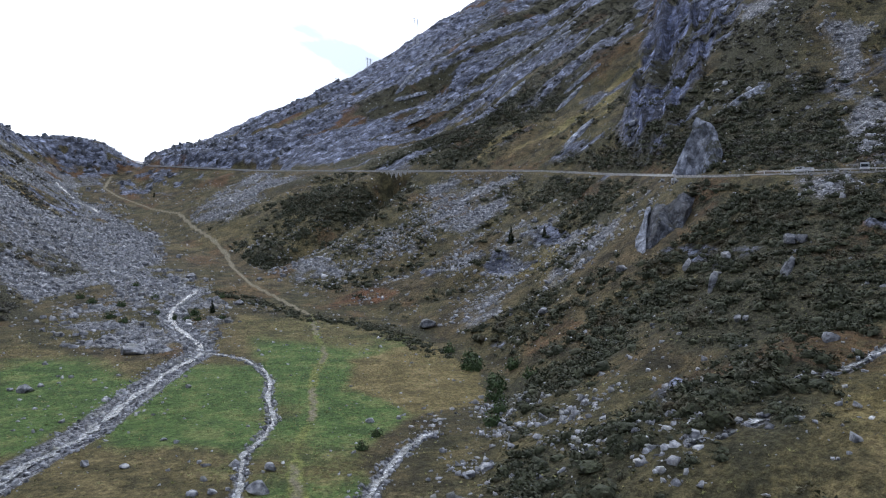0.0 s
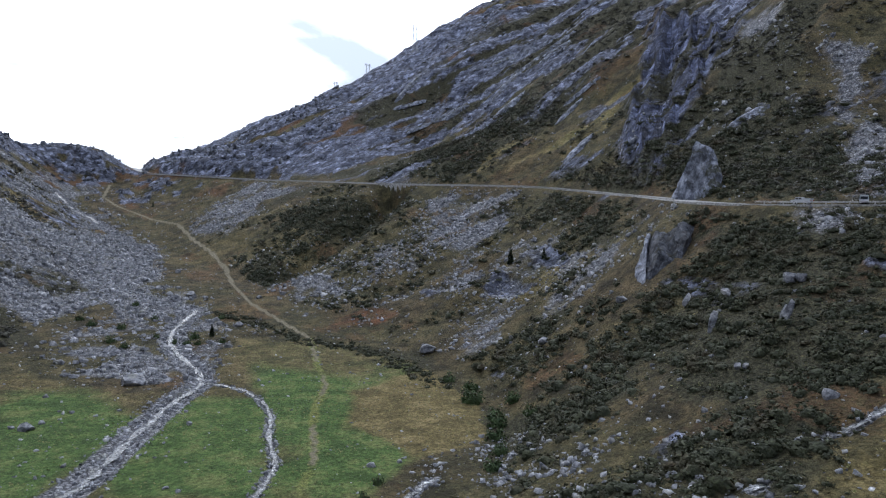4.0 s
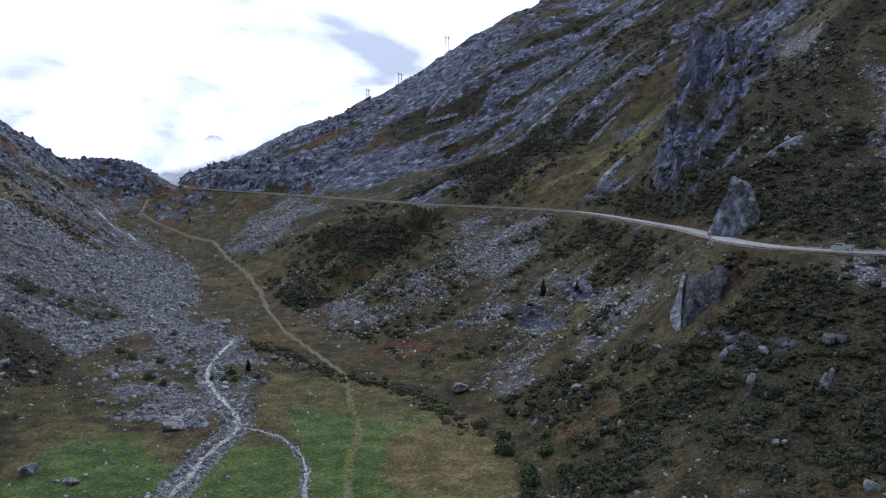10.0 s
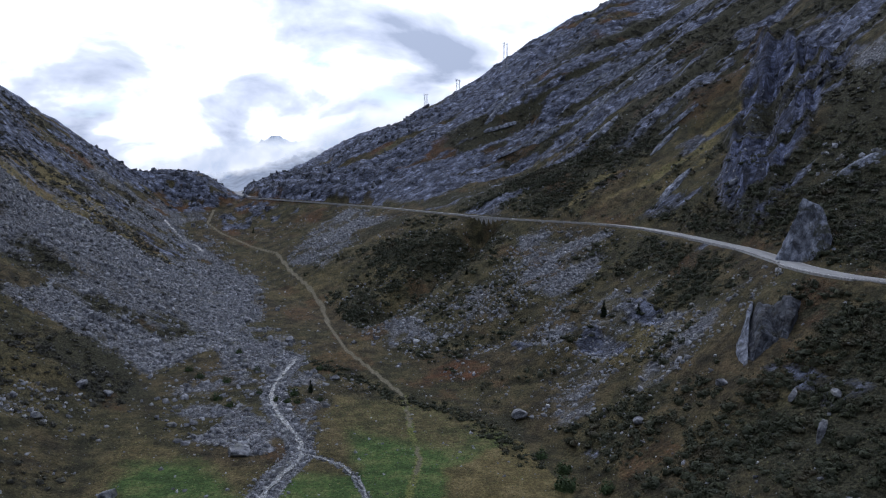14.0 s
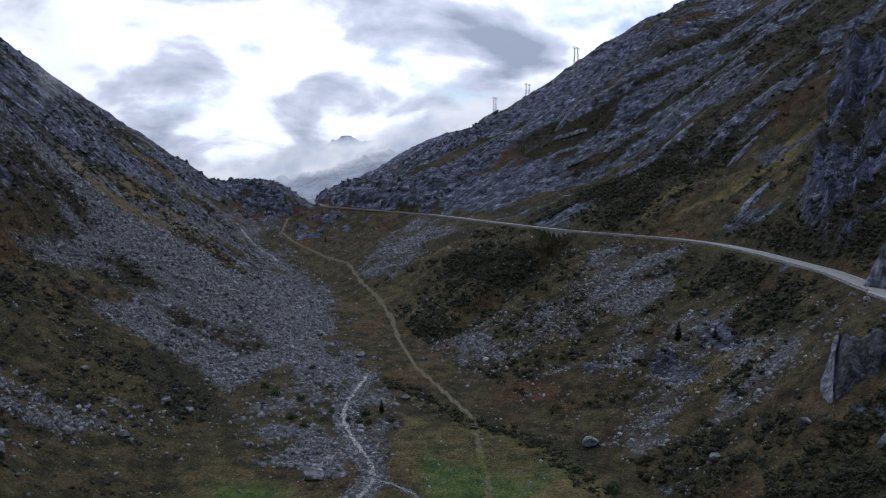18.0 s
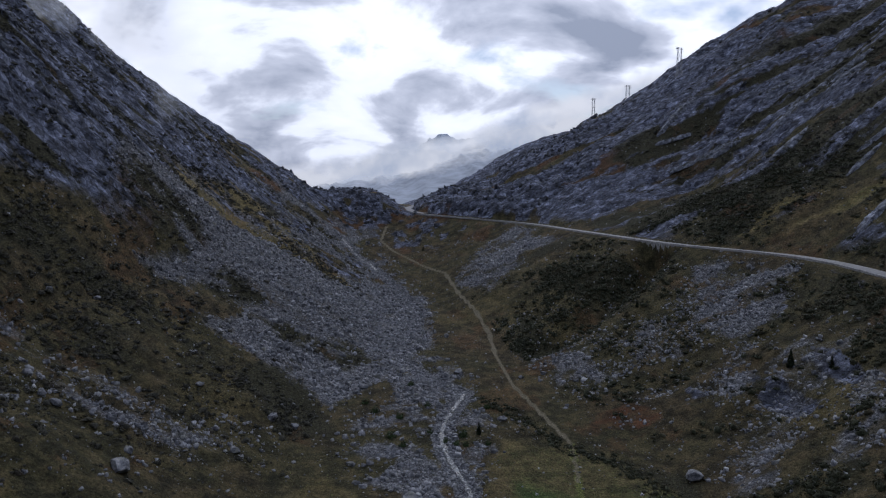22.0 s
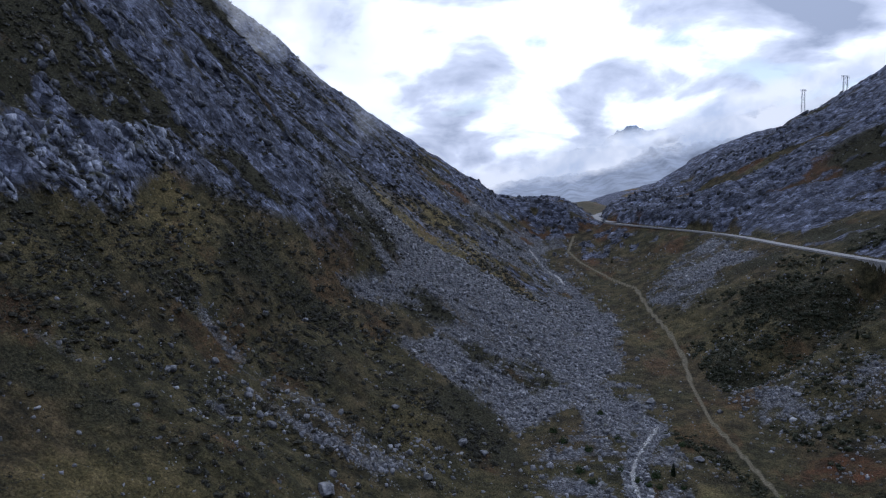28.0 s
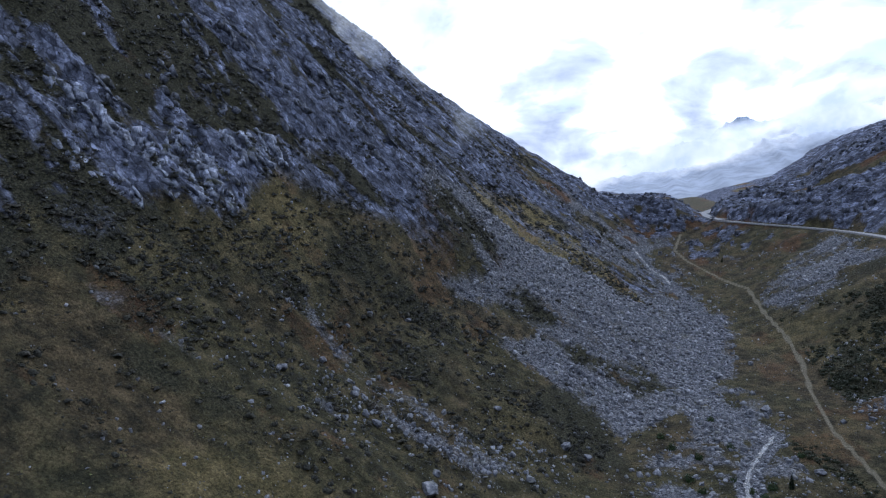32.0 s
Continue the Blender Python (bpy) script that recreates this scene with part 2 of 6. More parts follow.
def granite_face(add, link, shader, light):
    """Clean granite faces: upright streaks of pale and dark, joints and a little moss."""
    shader.inputs["Roughness"].default_value = 0.85
    shader.inputs["Specular IOR Level"].default_value = 0.25
    n = noise_at(add, link, 0.55, 8, 0.68, (1.0, 1.0, 0.6))
    c = ramp(add, link, n, [(0.36, (0.06, 0.064, 0.072)), (0.46, (0.145, 0.152, 0.17)), (0.54, (0.26, 0.27, 0.295)), (0.66, (0.42, 0.425, 0.435))])
    tone, face, joint = facets(add, link, (3.2, 2.2, 5.0), (0.25, 0.35, 0.6), 0.2)
    chip, chip_face, chip_joint = facets(add, link, (1.1, 0.7, 1.7), (0.2, 0.4, 0.6), 0.25, 1.2)
    c = blend(add, link, 1.0, c, ramp(add, link, tone, [(0.0, (0.55,) * 3), (1.0, (1.45,) * 3)]), "MULTIPLY")
    c = blend(add, link, 1.0, c, ramp(add, link, chip, [(0.0, (0.75,) * 3), (1.0, (1.25,) * 3)]), "MULTIPLY")
    joints = ramp(add, link, joint, [(0.0, (0.5, 0.5, 0.52)), (0.05, (1, 1, 1))])
    c = blend(add, link, 1.0, c, joints, "MULTIPLY")
    c = blend(add, link, 1.0, c, (0.95, 1.0, 1.13), "MULTIPLY")
    moss = ramp(add, link, noise_at(add, link, 0.22, 6, 0.65), [(0.54, (0, 0, 0)), (0.62, (0.85, 0.85, 0.85))])
    c = blend(add, link, moss, c, (0.05, 0.052, 0.032))
    f = noise_at(add, link, 4.0, 5, 0.7)
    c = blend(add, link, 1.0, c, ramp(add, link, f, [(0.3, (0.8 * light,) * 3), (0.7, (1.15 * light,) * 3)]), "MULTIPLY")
    link(c, shader.inputs["Base Color"])
    relief(add, link, shader, sum_of(add, link, (face, 1.3), (chip_face, 0.6), (f, 0.06)), 1.0, 1.0)


def leaf_look(dark, light, rusty):
    def build(add, link, shader):
        shader.inputs["Roughness"].default_value = 0.75
        shader.inputs["Specular IOR Level"].default_value = 0.2
        n = noise_at(add, link, 0.16, 4)
        f = noise_at(add, link, 3.0, 3)
        isl = add("ShaderNodeNewGeometry")
        c = blend(add, link, isl.outputs["Random Per Island"], dark, light)
        c = blend(add, link, ramp(add, link, n, [(0.55, (0, 0, 0)), (0.7, (0.8, 0.8, 0.8))]), c, rusty)
        c = blend(add, link, 1.0, c, ramp(add, link, f, [(0.36, (0.6, 0.6, 0.6)), (0.64, (1.4, 1.4, 1.4))]), "MULTIPLY")
        link(c, shader.inputs["Base Color"])
        relief(add, link, shader, f, 0.8, 0.25)
    return build


def plain_look(colour, rough=0.6, metal=0.0, vary=0.15, scale=2.0):
    def build(add, link, shader):
        shader.inputs["Roughness"].default_value = rough
        shader.inputs["Metallic"].default_value = metal
        n = noise_at(add, link, scale, 5, 0.65)
        low = tuple(c * (1 - vary) for c in colour)
        high = tuple(min(1, c * (1 + vary)) for c in colour)
        link(ramp(add, link, n, [(0.3, low), (0.7, high)]), shader.inputs["Base Color"])
    return build


def masonry_look(add, link, shader):
    shader.inputs["Roughness"].default_value = 0.9
    c = add("ShaderNodeTexVoronoi", Scale=1.6)
    link(place(add), c.inputs["Vector"])
    e = add("ShaderNodeTexVoronoi", Scale=1.6, feature="DISTANCE_TO_EDGE")
    link(place(add), e.inputs["Vector"])
    tone = ramp(add, link, c.outputs["Color"], [(0.1, (0.25, 0.25, 0.255)), (0.9, (0.46, 0.46, 0.46))])
    joint = ramp(add, link, e.outputs["Distance"], [(0.0, (0.45, 0.45, 0.45)), (0.12, (1, 1, 1))])
    col = blend(add, link, 1.0, tone, joint, "MULTIPLY")
    link(blend(add, link, ramp(add, link, noise_at(add, link, 0.5, 5), [(0.5, (0, 0, 0)), (0.75, (0.5, 0.5, 0.5))]), col, (0.09, 0.085, 0.06)), shader.inputs["Base Color"])
    relief(add, link, shader, e.outputs["Distance"], 0.7, 0.1)


def water_look(add, link, shader):
    shader.inputs["Roughness"].default_value = 0.12
    foam = noise_at(add, link, 1.3, 7, 0.75)
    n = ramp(add, link, foam, [(0.44, (0.03, 0.035, 0.037)), (0.55, (0.13, 0.14, 0.15)), (0.66, (0.72, 0.74, 0.77))])
    link(n, shader.inputs["Base Color"])
    link(ramp(add, link, foam, [(0.42, (0.1, 0.1, 0.1)), (0.58, (0.7, 0.7, 0.7))]), shader.inputs["Roughness"])
    relief(add, link, shader, foam, 0.8, 0.2)


def asphalt_look(add, link, shader):
    shader.inputs["Roughness"].default_value = 0.8
    n = noise_at(add, link, 0.4, 6, 0.7)
    f = noise_at(add, link, 8, 4, 0.7)
    c = ramp(add, link, n, [(0.3, (0.2, 0.2, 0.205)), (0.7, (0.3, 0.3, 0.305))])
    link(blend(add, link, 1.0, c, ramp(add, link, f, [(0.3, (0.8, 0.8, 0.8)), (0.7, (1.15, 1.15, 1.15))]), "MULTIPLY"), shader.inputs["Base Color"])


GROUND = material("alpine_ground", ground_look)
ROCK = material("granite", rock_look(0.92))
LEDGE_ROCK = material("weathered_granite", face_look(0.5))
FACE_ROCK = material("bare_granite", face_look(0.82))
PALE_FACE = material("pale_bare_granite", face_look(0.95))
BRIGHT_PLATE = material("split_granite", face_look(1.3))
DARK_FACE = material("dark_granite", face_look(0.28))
SCREE_ROCK = material("scree_granite", rock_look(1.06))
PALE_ROCK = material("pale_granite", rock_look(1.2))
SHRUB = material("alder_leaves", leaf_look((0.02, 0.025, 0.014), (0.043, 0.048, 0.026), (0.06, 0.047, 0.028)))
DARK_SHRUB = material("dwarf_alder_leaves", leaf_look((0.026, 0.027, 0.022), (0.05, 0.05, 0.038), (0.062, 0.05, 0.037)))
GREEN_SHRUB = material("willow_leaves", leaf_look((0.028, 0.048, 0.02), (0.06, 0.09, 0.035), (0.05, 0.07, 0.03)))
HEATHER = material("heather", leaf_look((0.035, 0.034, 0.02), (0.105, 0.098, 0.05), (0.1, 0.065, 0.038)))
TUSSOCK = material("grass_blades", leaf_look((0.12, 0.14, 0.045), (0.24, 0.22, 0.1), (0.22, 0.18, 0.09)))
NEEDLES = material("fir_needles", leaf_look((0.01, 0.02, 0.01), (0.03, 0.045, 0.02), (0.02, 0.035, 0.015)))
BARK = material("bark", plain_look((0.09, 0.07, 0.05), 0.9, 0, 0.3, 4))
ASPHALT = material("asphalt", asphalt_look)
MASONRY = material("granite_masonry", masonry_look)
WATER = material("stream_water", water_look)
STEEL = material("galvanised_steel", plain_look((0.42, 0.43, 0.45), 0.5, 0.7, 0.15, 1))
LINE_PAINT = material("road_paint", plain_look((0.7, 0.7, 0.68), 0.7, 0, 0.2, 3))
CAR_WHITE = material("silver_car_paint", plain_look((0.42, 0.45, 0.49), 0.3, 0, 0.05, 1))
CAR_GLASS = material("dark_glass", plain_look((0.02, 0.024, 0.028), 0.08, 0, 0.1, 1))
RUBBER = material("tyre_rubber", plain_look((0.02, 0.02, 0.02), 0.85, 0, 0.2, 4))
TRIM = material("grey_plastic", plain_look((0.1, 0.1, 0.105), 0.6, 0, 0.2, 4))
LAMP_RED = material("red_lens", plain_look((0.35, 0.02, 0.015), 0.25, 0, 0.1, 4))
LAMP_CLEAR = material("clear_lens", plain_look((0.6, 0.6, 0.62), 0.15, 0, 0.1, 4))


# ---- shape of the valley ----
STATIONS = np.array([-120.0, -20, 60, 120, 180, 240, 300, 360, 420, 480, 600, 1000])
FLOOR_Z = (27, 27.2, 29.8, 29.7, 32.5, 38.4, 44.4, 52.9, 67.6, 84.6, 84.5, 82)
TOE_LEFT = (-30, -29.8, -29.1, -25.2, -20.2, -6.5, 8.3, 4.8, -2.9, -5, -1.6, -0.3)
TOE_RIGHT = (19.7, 23.9, 32.7, 71.9, 71.2, 54.9, 42.5, 28.9, 27.0, 15.0, 38.0, 50.3)
ROAD_X = (200, 188, 165, 137.5, 154.2, 154.9, 127.4, 107, 86, 31, 50, 80.4)
ROAD_Z = (65, 67.1, 69.8, 69.9, 73.3, 77.6, 79.6, 82.2, 84.9, 89.0, 87, 84)
SAG = (0.29, 0.27, -0.05, 0.02, 0.49, 0.5, 0.07, 0.15, 0.2, 0.1, 0.1, 0.1)
RISE_NEAR = (0.7, 0.69, 0.65, 0.37, 0.92, 0.75, 0.57, 0.38, 0.6, 0.21, 0.61, 0.3)
RISE_FAR = (0.8, 0.8, 0.8, 0.72, 0.8, 0.91, 0.79, 0.81, 0.64, 0.7, 0.45, 0.21)
CREST_RIGHT = (400, 400, 400, 400, 400, 380, 330.3, 281.6, 229.3, 223, 187.5, 126.7)
LEFT_NEAR = (0.5, 0.5, 0.53, 0.6, 0.6, 0.55, 0.62, 0.68, 0.75, 0.73, 0.35, 0.21)
LEFT_FAR = (0.7, 0.7, 0.71, 0.77, 1.12, 1.19, 1.09, 0.93, 0.97, 0.65, 0.33, 0.21)
CREST_LEFT = (500, 500, 500, 500, 500, 449.9, 379.5, 292.6, 214.5, 180.7, 119.6, 101.9)
SPUR = (90.0, 565.0, 9.0, 75.0, 130.0)  # x, y, how much it lifts the flank beside the saddle, half widths
KNOLL = (-12.0, 504.0, 105.0, 33.0, 27.0)  # x, y, height of its top, half widths


def along(values, y):
    """A smooth curve through one value a station, at the places y."""
    v = np.array(values, float)
    slope = np.gradient(v, STATIONS)
    y = np.clip(y, STATIONS[0], STATIONS[-1])
    i = np.clip(np.searchsorted(STATIONS, y, side="right") - 1, 0, len(v) - 2)
    w = STATIONS[i + 1] - STATIONS[i]
    t = (y - STATIONS[i]) / w
    a, b = slope[i] * w, slope[i + 1] * w
    return (2 * t**3 - 3 * t**2 + 1) * v[i] + (t**3 - 2 * t**2 + t) * a + (3 * t**2 - 2 * t**3) * v[i + 1] + (t**3 - t**2) * b


def soft_min(a, b, k):
    h = np.clip(0.5 + 0.5 * (b - a) / k, 0, 1)
    return b * (1 - h) + a * h - k * h * (1 - h)


def step(a, b, x):
    t = np.clip((x - a) / (b - a), 0, 1)
    return t * t * (3 - 2 * t)


ROAD_HALF = 3.4


def base_height(x, y):
    """The valley without its roughness: floor, left flank, lower right flank, road bench and upper right flank."""
    floor, left, right = along(FLOOR_Z, y), along(TOE_LEFT, y), along(TOE_RIGHT, y)
    road_x, road_z = along(ROAD_X, y), along(ROAD_Z, y)
    d = left - x
    dl = np.maximum(d, 0)
    near, far = along(LEFT_NEAR, y), along(LEFT_FAR, y)
    up_left = floor + near * (np.sqrt(dl**2 + 64) - 8) + (far - near) * np.maximum(dl - 70, 0)
    up_left = soft_min(up_left, along(CREST_LEFT, y) + 0.1 * dl, 30)
    s = np.clip((x - right) / np.maximum(road_x - ROAD_HALF - right, 4), 0, 1)
    sag = along(SAG, y)
    lower = floor + (road_z - floor) * (s - sag * s * (1 - s))
    e = np.maximum(x - road_x - ROAD_HALF - 0.5, 0)
    upper = road_z + along(RISE_NEAR, y) * e + (along(RISE_FAR, y) - along(RISE_NEAR, y)) * np.maximum(e - 60, 0)
    upper = soft_min(upper, along(CREST_RIGHT, y) + 0.08 * e, 30)
    kx, ky, kz, ka, kb = KNOLL
    z = np.where(x < left, up_left, np.where(x > road_x + ROAD_HALF, upper, lower))
    foot = np.exp(-(((x - kx) / ka) ** 4) - ((y - ky) / kb) ** 4)
    sx, sy, rise, sa, sb = SPUR
    z = z + rise * np.exp(-(((x - sx) / sa) ** 4) - ((y - sy) / sb) ** 4) * step(1, 9, x - road_x - ROAD_HALF)
    return z + np.maximum(kz - z, 0) * foot


# ---- roughness, streams, tracks and cover ----
def lattice(i, j, seed):
    h = (i.astype(np.int64) * 374761393 + j.astype(np.int64) * 668265263 + seed * 974634077) & 0xFFFFFFFF
    h = ((h ^ (h >> 13)) * 1274126177) & 0xFFFFFFFF
    return ((h ^ (h >> 16)) & 0xFFFF) / 32767.5 - 1.0


def noise2(x, y, seed=0):
    i, j = np.floor(x), np.floor(y)
    u, v = x - i, y - j
    u, v = u * u * u * (u * (6 * u - 15) + 10), v * v * v * (v * (6 * v - 15) + 10)
    a, b = lattice(i, j, seed), lattice(i + 1, j, seed)
    c, d = lattice(i, j + 1, seed), lattice(i + 1, j + 1, seed)
    return (a * (1 - u) + b * u) * (1 - v) + (c * (1 - u) + d * u) * v


def fbm(x, y, size, octaves, seed=0, rough=0.5):
    total, amp, norm = 0.0, 1.0, 0.0
    for k in range(octaves):
        total = total + amp * noise2(x / size + 17.3 * k, y / size - 9.1 * k, seed + k)
        norm, amp, size = norm + amp, amp * rough, size / 2.03
    return total / norm


def from_line(line, x, y):
    """Distance from a line of points in plan."""
    best = np.full(np.shape(x), 1e9)
    for (ax, ay), (bx, by) in zip(line, line[1:]):
        dx, dy = bx - ax, by - ay
        t = np.clip(((x - ax) * dx + (y - ay) * dy) / (dx * dx + dy * dy), 0, 1)
        best = np.minimum(best, np.hypot(x - ax - t * dx, y - ay - t * dy))
    return best


def within(shape, x, y, soft=3.0, ragged=4.0):
    """1 inside an outline in plan, 0 outside, over a soft and uneven edge."""
    x, y = np.asarray(x, float), np.asarray(y, float)
    edge = soft + 2 * ragged
    (ax, ay), (bx, by) = np.min(shape, 0) - edge, np.max(shape, 0) + edge
    near = (x > ax) & (x < bx) & (y > ay) & (y < by)
    out = np.zeros(x.shape)
    if not near.any():
        return out
    u, v = x[near], y[near]
    u, v = u + ragged * fbm(u, v, 3.4 * ragged, 4, 71, 0.6), v + ragged * fbm(u, v, 3.4 * ragged, 4, 72, 0.6)
    inside = np.zeros(u.shape, bool)
    for (ax, ay), (bx, by) in zip(shape, shape[1:] + shape[:1]):
        if ay != by:
            inside ^= ((ay > v) != (by > v)) & (u < (bx - ax) * (v - ay) / (by - ay) + ax)
    d = from_line(shape + shape[:1], u, v)
    out[near] = step(-soft, soft, np.where(inside, d, -d))
    return out


BROOK = [(-16, 433), (-8, 416), (0, 403), (4, 391), (15, 363), (20, 324), (13, 288), (10, 263), (17, 245), (29, 228), (21, 209), (18, 197),
         (19, 180), (21, 166), (20, 156), (14, 146), (9, 135), (3, 121), (-2, 109), (-7, 100), (-14, 86), (-24, 66), (-40, 30)]
BRANCH = [(21, 157), (26, 151), (29, 143), (29, 131), (26, 119), (24, 106), (20, 97), (17, 92), (15, 83), (12, 72), (5, 50), (-8, 20)]
SIDE_BROOK = [(43, 90.5), (40, 89), (36, 85), (32, 80), (29, 76), (24, 68), (14, 50), (4, 20)]
CASCADES = [[(82, 50.5), (79, 51), (75, 51), (72, 52)], [(62, 50.5), (60, 51), (57, 52), (53, 53.5)]]
TRACK = [(11, 464), (7, 440), (14, 423), (26, 404), (39, 377), (42, 343), (46, 316), (47.5, 290), (45.5, 262), (45.5, 234), (49, 212), (52.5, 188)]
TRACK_LOW = [(52.5, 188), (47, 162), (44, 146), (38, 133), (34, 121), (32, 113), (29, 103), (25, 95), (22, 86), (20, 78), (18, 60), (14, 20)]
SCREE_LEFT = [(-96, 307), (-74, 330), (-49, 338), (-24, 352), (4, 371), (27, 348), (24, 289), (13, 258), (1, 242), (-16, 218), (-37, 233), (-54, 239),
              (-39, 263), (-56, 265), (-79, 253), (-68, 280), (-93, 282)]
STONY_FLOOR = [(-5, 432), (29, 363), (24, 276), (33, 230), (31, 181), (24, 160), (14, 156), (-3, 161), (-10, 200), (4, 225), (2, 279), (-15, 312)]
RUBBLE_LEFT = [(-107, 184), (-95, 189), (-79, 183), (-60, 188), (-34, 196), (-39, 172), (-52, 160), (-72, 165), (-94, 173), (-103, 171)]
CHUTES = [
    [(128, 272), (147, 242), (143, 227), (123, 216), (99, 188), (98, 196), (114, 219), (110, 238)],
    [(119, 202), (135, 191), (119, 177), (105, 167), (86, 150), (77, 149), (83, 166), (106, 183)],
    [(127, 168), (132, 153), (119, 144), (108, 138), (96, 136), (95, 143), (107, 152)],
    [(43, 357), (54, 329), (69, 346), (92, 359), (89, 397), (80, 412), (58, 392)],
    [(223, 164), (226, 156), (209, 140), (197, 127), (152, 95), (152, 105), (175, 121), (205, 148)],
    [(201, 177), (197, 161), (181, 162), (181, 175), (194, 183)],
    [(245, 221), (240, 197), (221, 177), (209, 179), (216, 195)],
    [(194, 156), (197, 150), (182, 137), (180, 144)],
    [(134, 105), (138, 92), (146, 78), (140, 72), (130, 84), (127, 96)],
]
THIN_SCREE = [(49, 246), (73, 255), (103, 252), (101, 222), (81, 222), (59, 216)]
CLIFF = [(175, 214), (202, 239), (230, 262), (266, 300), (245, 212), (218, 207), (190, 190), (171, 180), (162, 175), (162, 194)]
CLIFF_LEFT = [(-150, 181), (-141, 204), (-134, 216), (-127, 226), (-122, 212), (-124, 194), (-122, 181), (-130, 178), (-138, 160)]
GRASS_CHUTE = [(149, 285), (173, 287), (193, 272), (227, 262), (220, 251), (191, 238), (164, 246), (158, 263)]
MEADOW = [(-18, 176), (4, 155), (17, 150), (33, 192), (52, 184), (69, 158), (66, 122), (55, 102), (46, 98), (32, 86), (24, 60), (-40, 40), (-30, 110)]
DRY_MEADOW = [(47, 139), (69, 152), (64, 114), (55, 102), (45, 100), (41, 114)]
GREEN_PATCHES = [
    [(33, 166), (42, 152), (45, 140), (34, 118), (30, 140)],
    [(2, 111), (15, 133), (26, 133), (24, 114), (16, 97), (9, 97)],
    [(-16, 161), (-1, 156), (5, 133), (-1, 112), (-11, 109)],
    [(30, 118), (40, 112), (36, 95), (27, 92)],
]
STONY_HEATH = [(84, 255), (116, 264), (133, 230), (99, 186), (83, 215), (71, 235)]
RUSTY = [(62, 229), (75, 212), (90, 180), (74, 172), (58, 187)]
LEFT_PASTURE = [(-116, 136), (-102, 143), (-88, 146), (-68, 141), (-67, 125), (-91, 80), (-140, 60), (-180, 120)]
LEFT_BAND = [(-98, 448), (-70, 401), (-25, 370), (-7, 348), (-23, 340), (-69, 335), (-90, 337)]
LEFT_GRASS = [(-122, 194), (-124, 223), (-117, 235), (-104, 246), (-95, 284), (-86, 267), (-74, 256), (-50, 236), (-33, 226), (-47, 213), (-78, 232), (-97, 226), (-113, 206)]
STONE_STREAKS = [
    [(-124, 133), (-120, 138), (-110, 139), (-104, 142), (-107, 137), (-114, 135), (-120, 132)],
    [(-101, 159), (-95, 160), (-88, 156), (-82, 162), (-78, 158), (-89, 151), (-97, 153)],
    [(-108, 185), (-101, 190), (-89, 187), (-75, 183), (-64, 181), (-50, 180), (-58, 168), (-76, 174), (-94, 181)],
]
SCRUB_LEFT = [
    [(-37, 261), (-26, 273), (-7, 273), (-2, 258), (-12, 250), (-28, 254)],
    [(-62, 273), (-51, 280), (-30, 275), (-42, 265), (-56, 263)],
    [(-93, 275), (-86, 298), (-66, 304), (-62, 286), (-75, 269), (-86, 271)],
    [(-89, 218), (-83, 239), (-63, 239), (-65, 230), (-81, 221)],
    [(-80, 205), (-70, 222), (-64, 200), (-74, 191)],
    [(-58, 202), (-44, 218), (-33, 216), (-37, 195), (-56, 184)],
    [(-137, 164), (-129, 178), (-118, 202), (-102, 212), (-102, 187), (-114, 168), (-116, 135)],
    [(-53, 366), (-39, 376), (-7, 349), (-23, 335), (-41, 340)],
    [(-64, 361), (-83, 373), (-96, 354), (-70, 399), (-39, 400)],
    [(-146, 141), (-133, 159), (-126, 185), (-116, 190), (-115, 168), (-125, 143), (-135, 139)],
    [(-42, 227), (-31, 237), (-21, 236), (-14, 206), (-22, 200), (-33, 202), (-36, 193)],
    [(-108, 219), (-97, 235), (-89, 234), (-84, 231), (-94, 216), (-102, 214)],
    [(-61, 217), (-53, 225), (-31, 225), (-39, 216), (-54, 208)],
    [(-146, 132), (-134, 154), (-121, 183), (-113, 176), (-120, 146), (-138, 124)],
    [(-123, 146), (-112, 152), (-105, 147), (-112, 143), (-119, 140)],
    [(-112, 131), (-103, 137), (-87, 140), (-77, 137), (-80, 133), (-96, 132), (-109, 126)],
]
SCRUB_HIGH = [[(-182, 171), (-175, 203), (-165, 193), (-161, 178), (-169, 156)], [(-161, 148), (-154, 156), (-141, 163), (-122, 180), (-130, 150), (-146, 132)]]
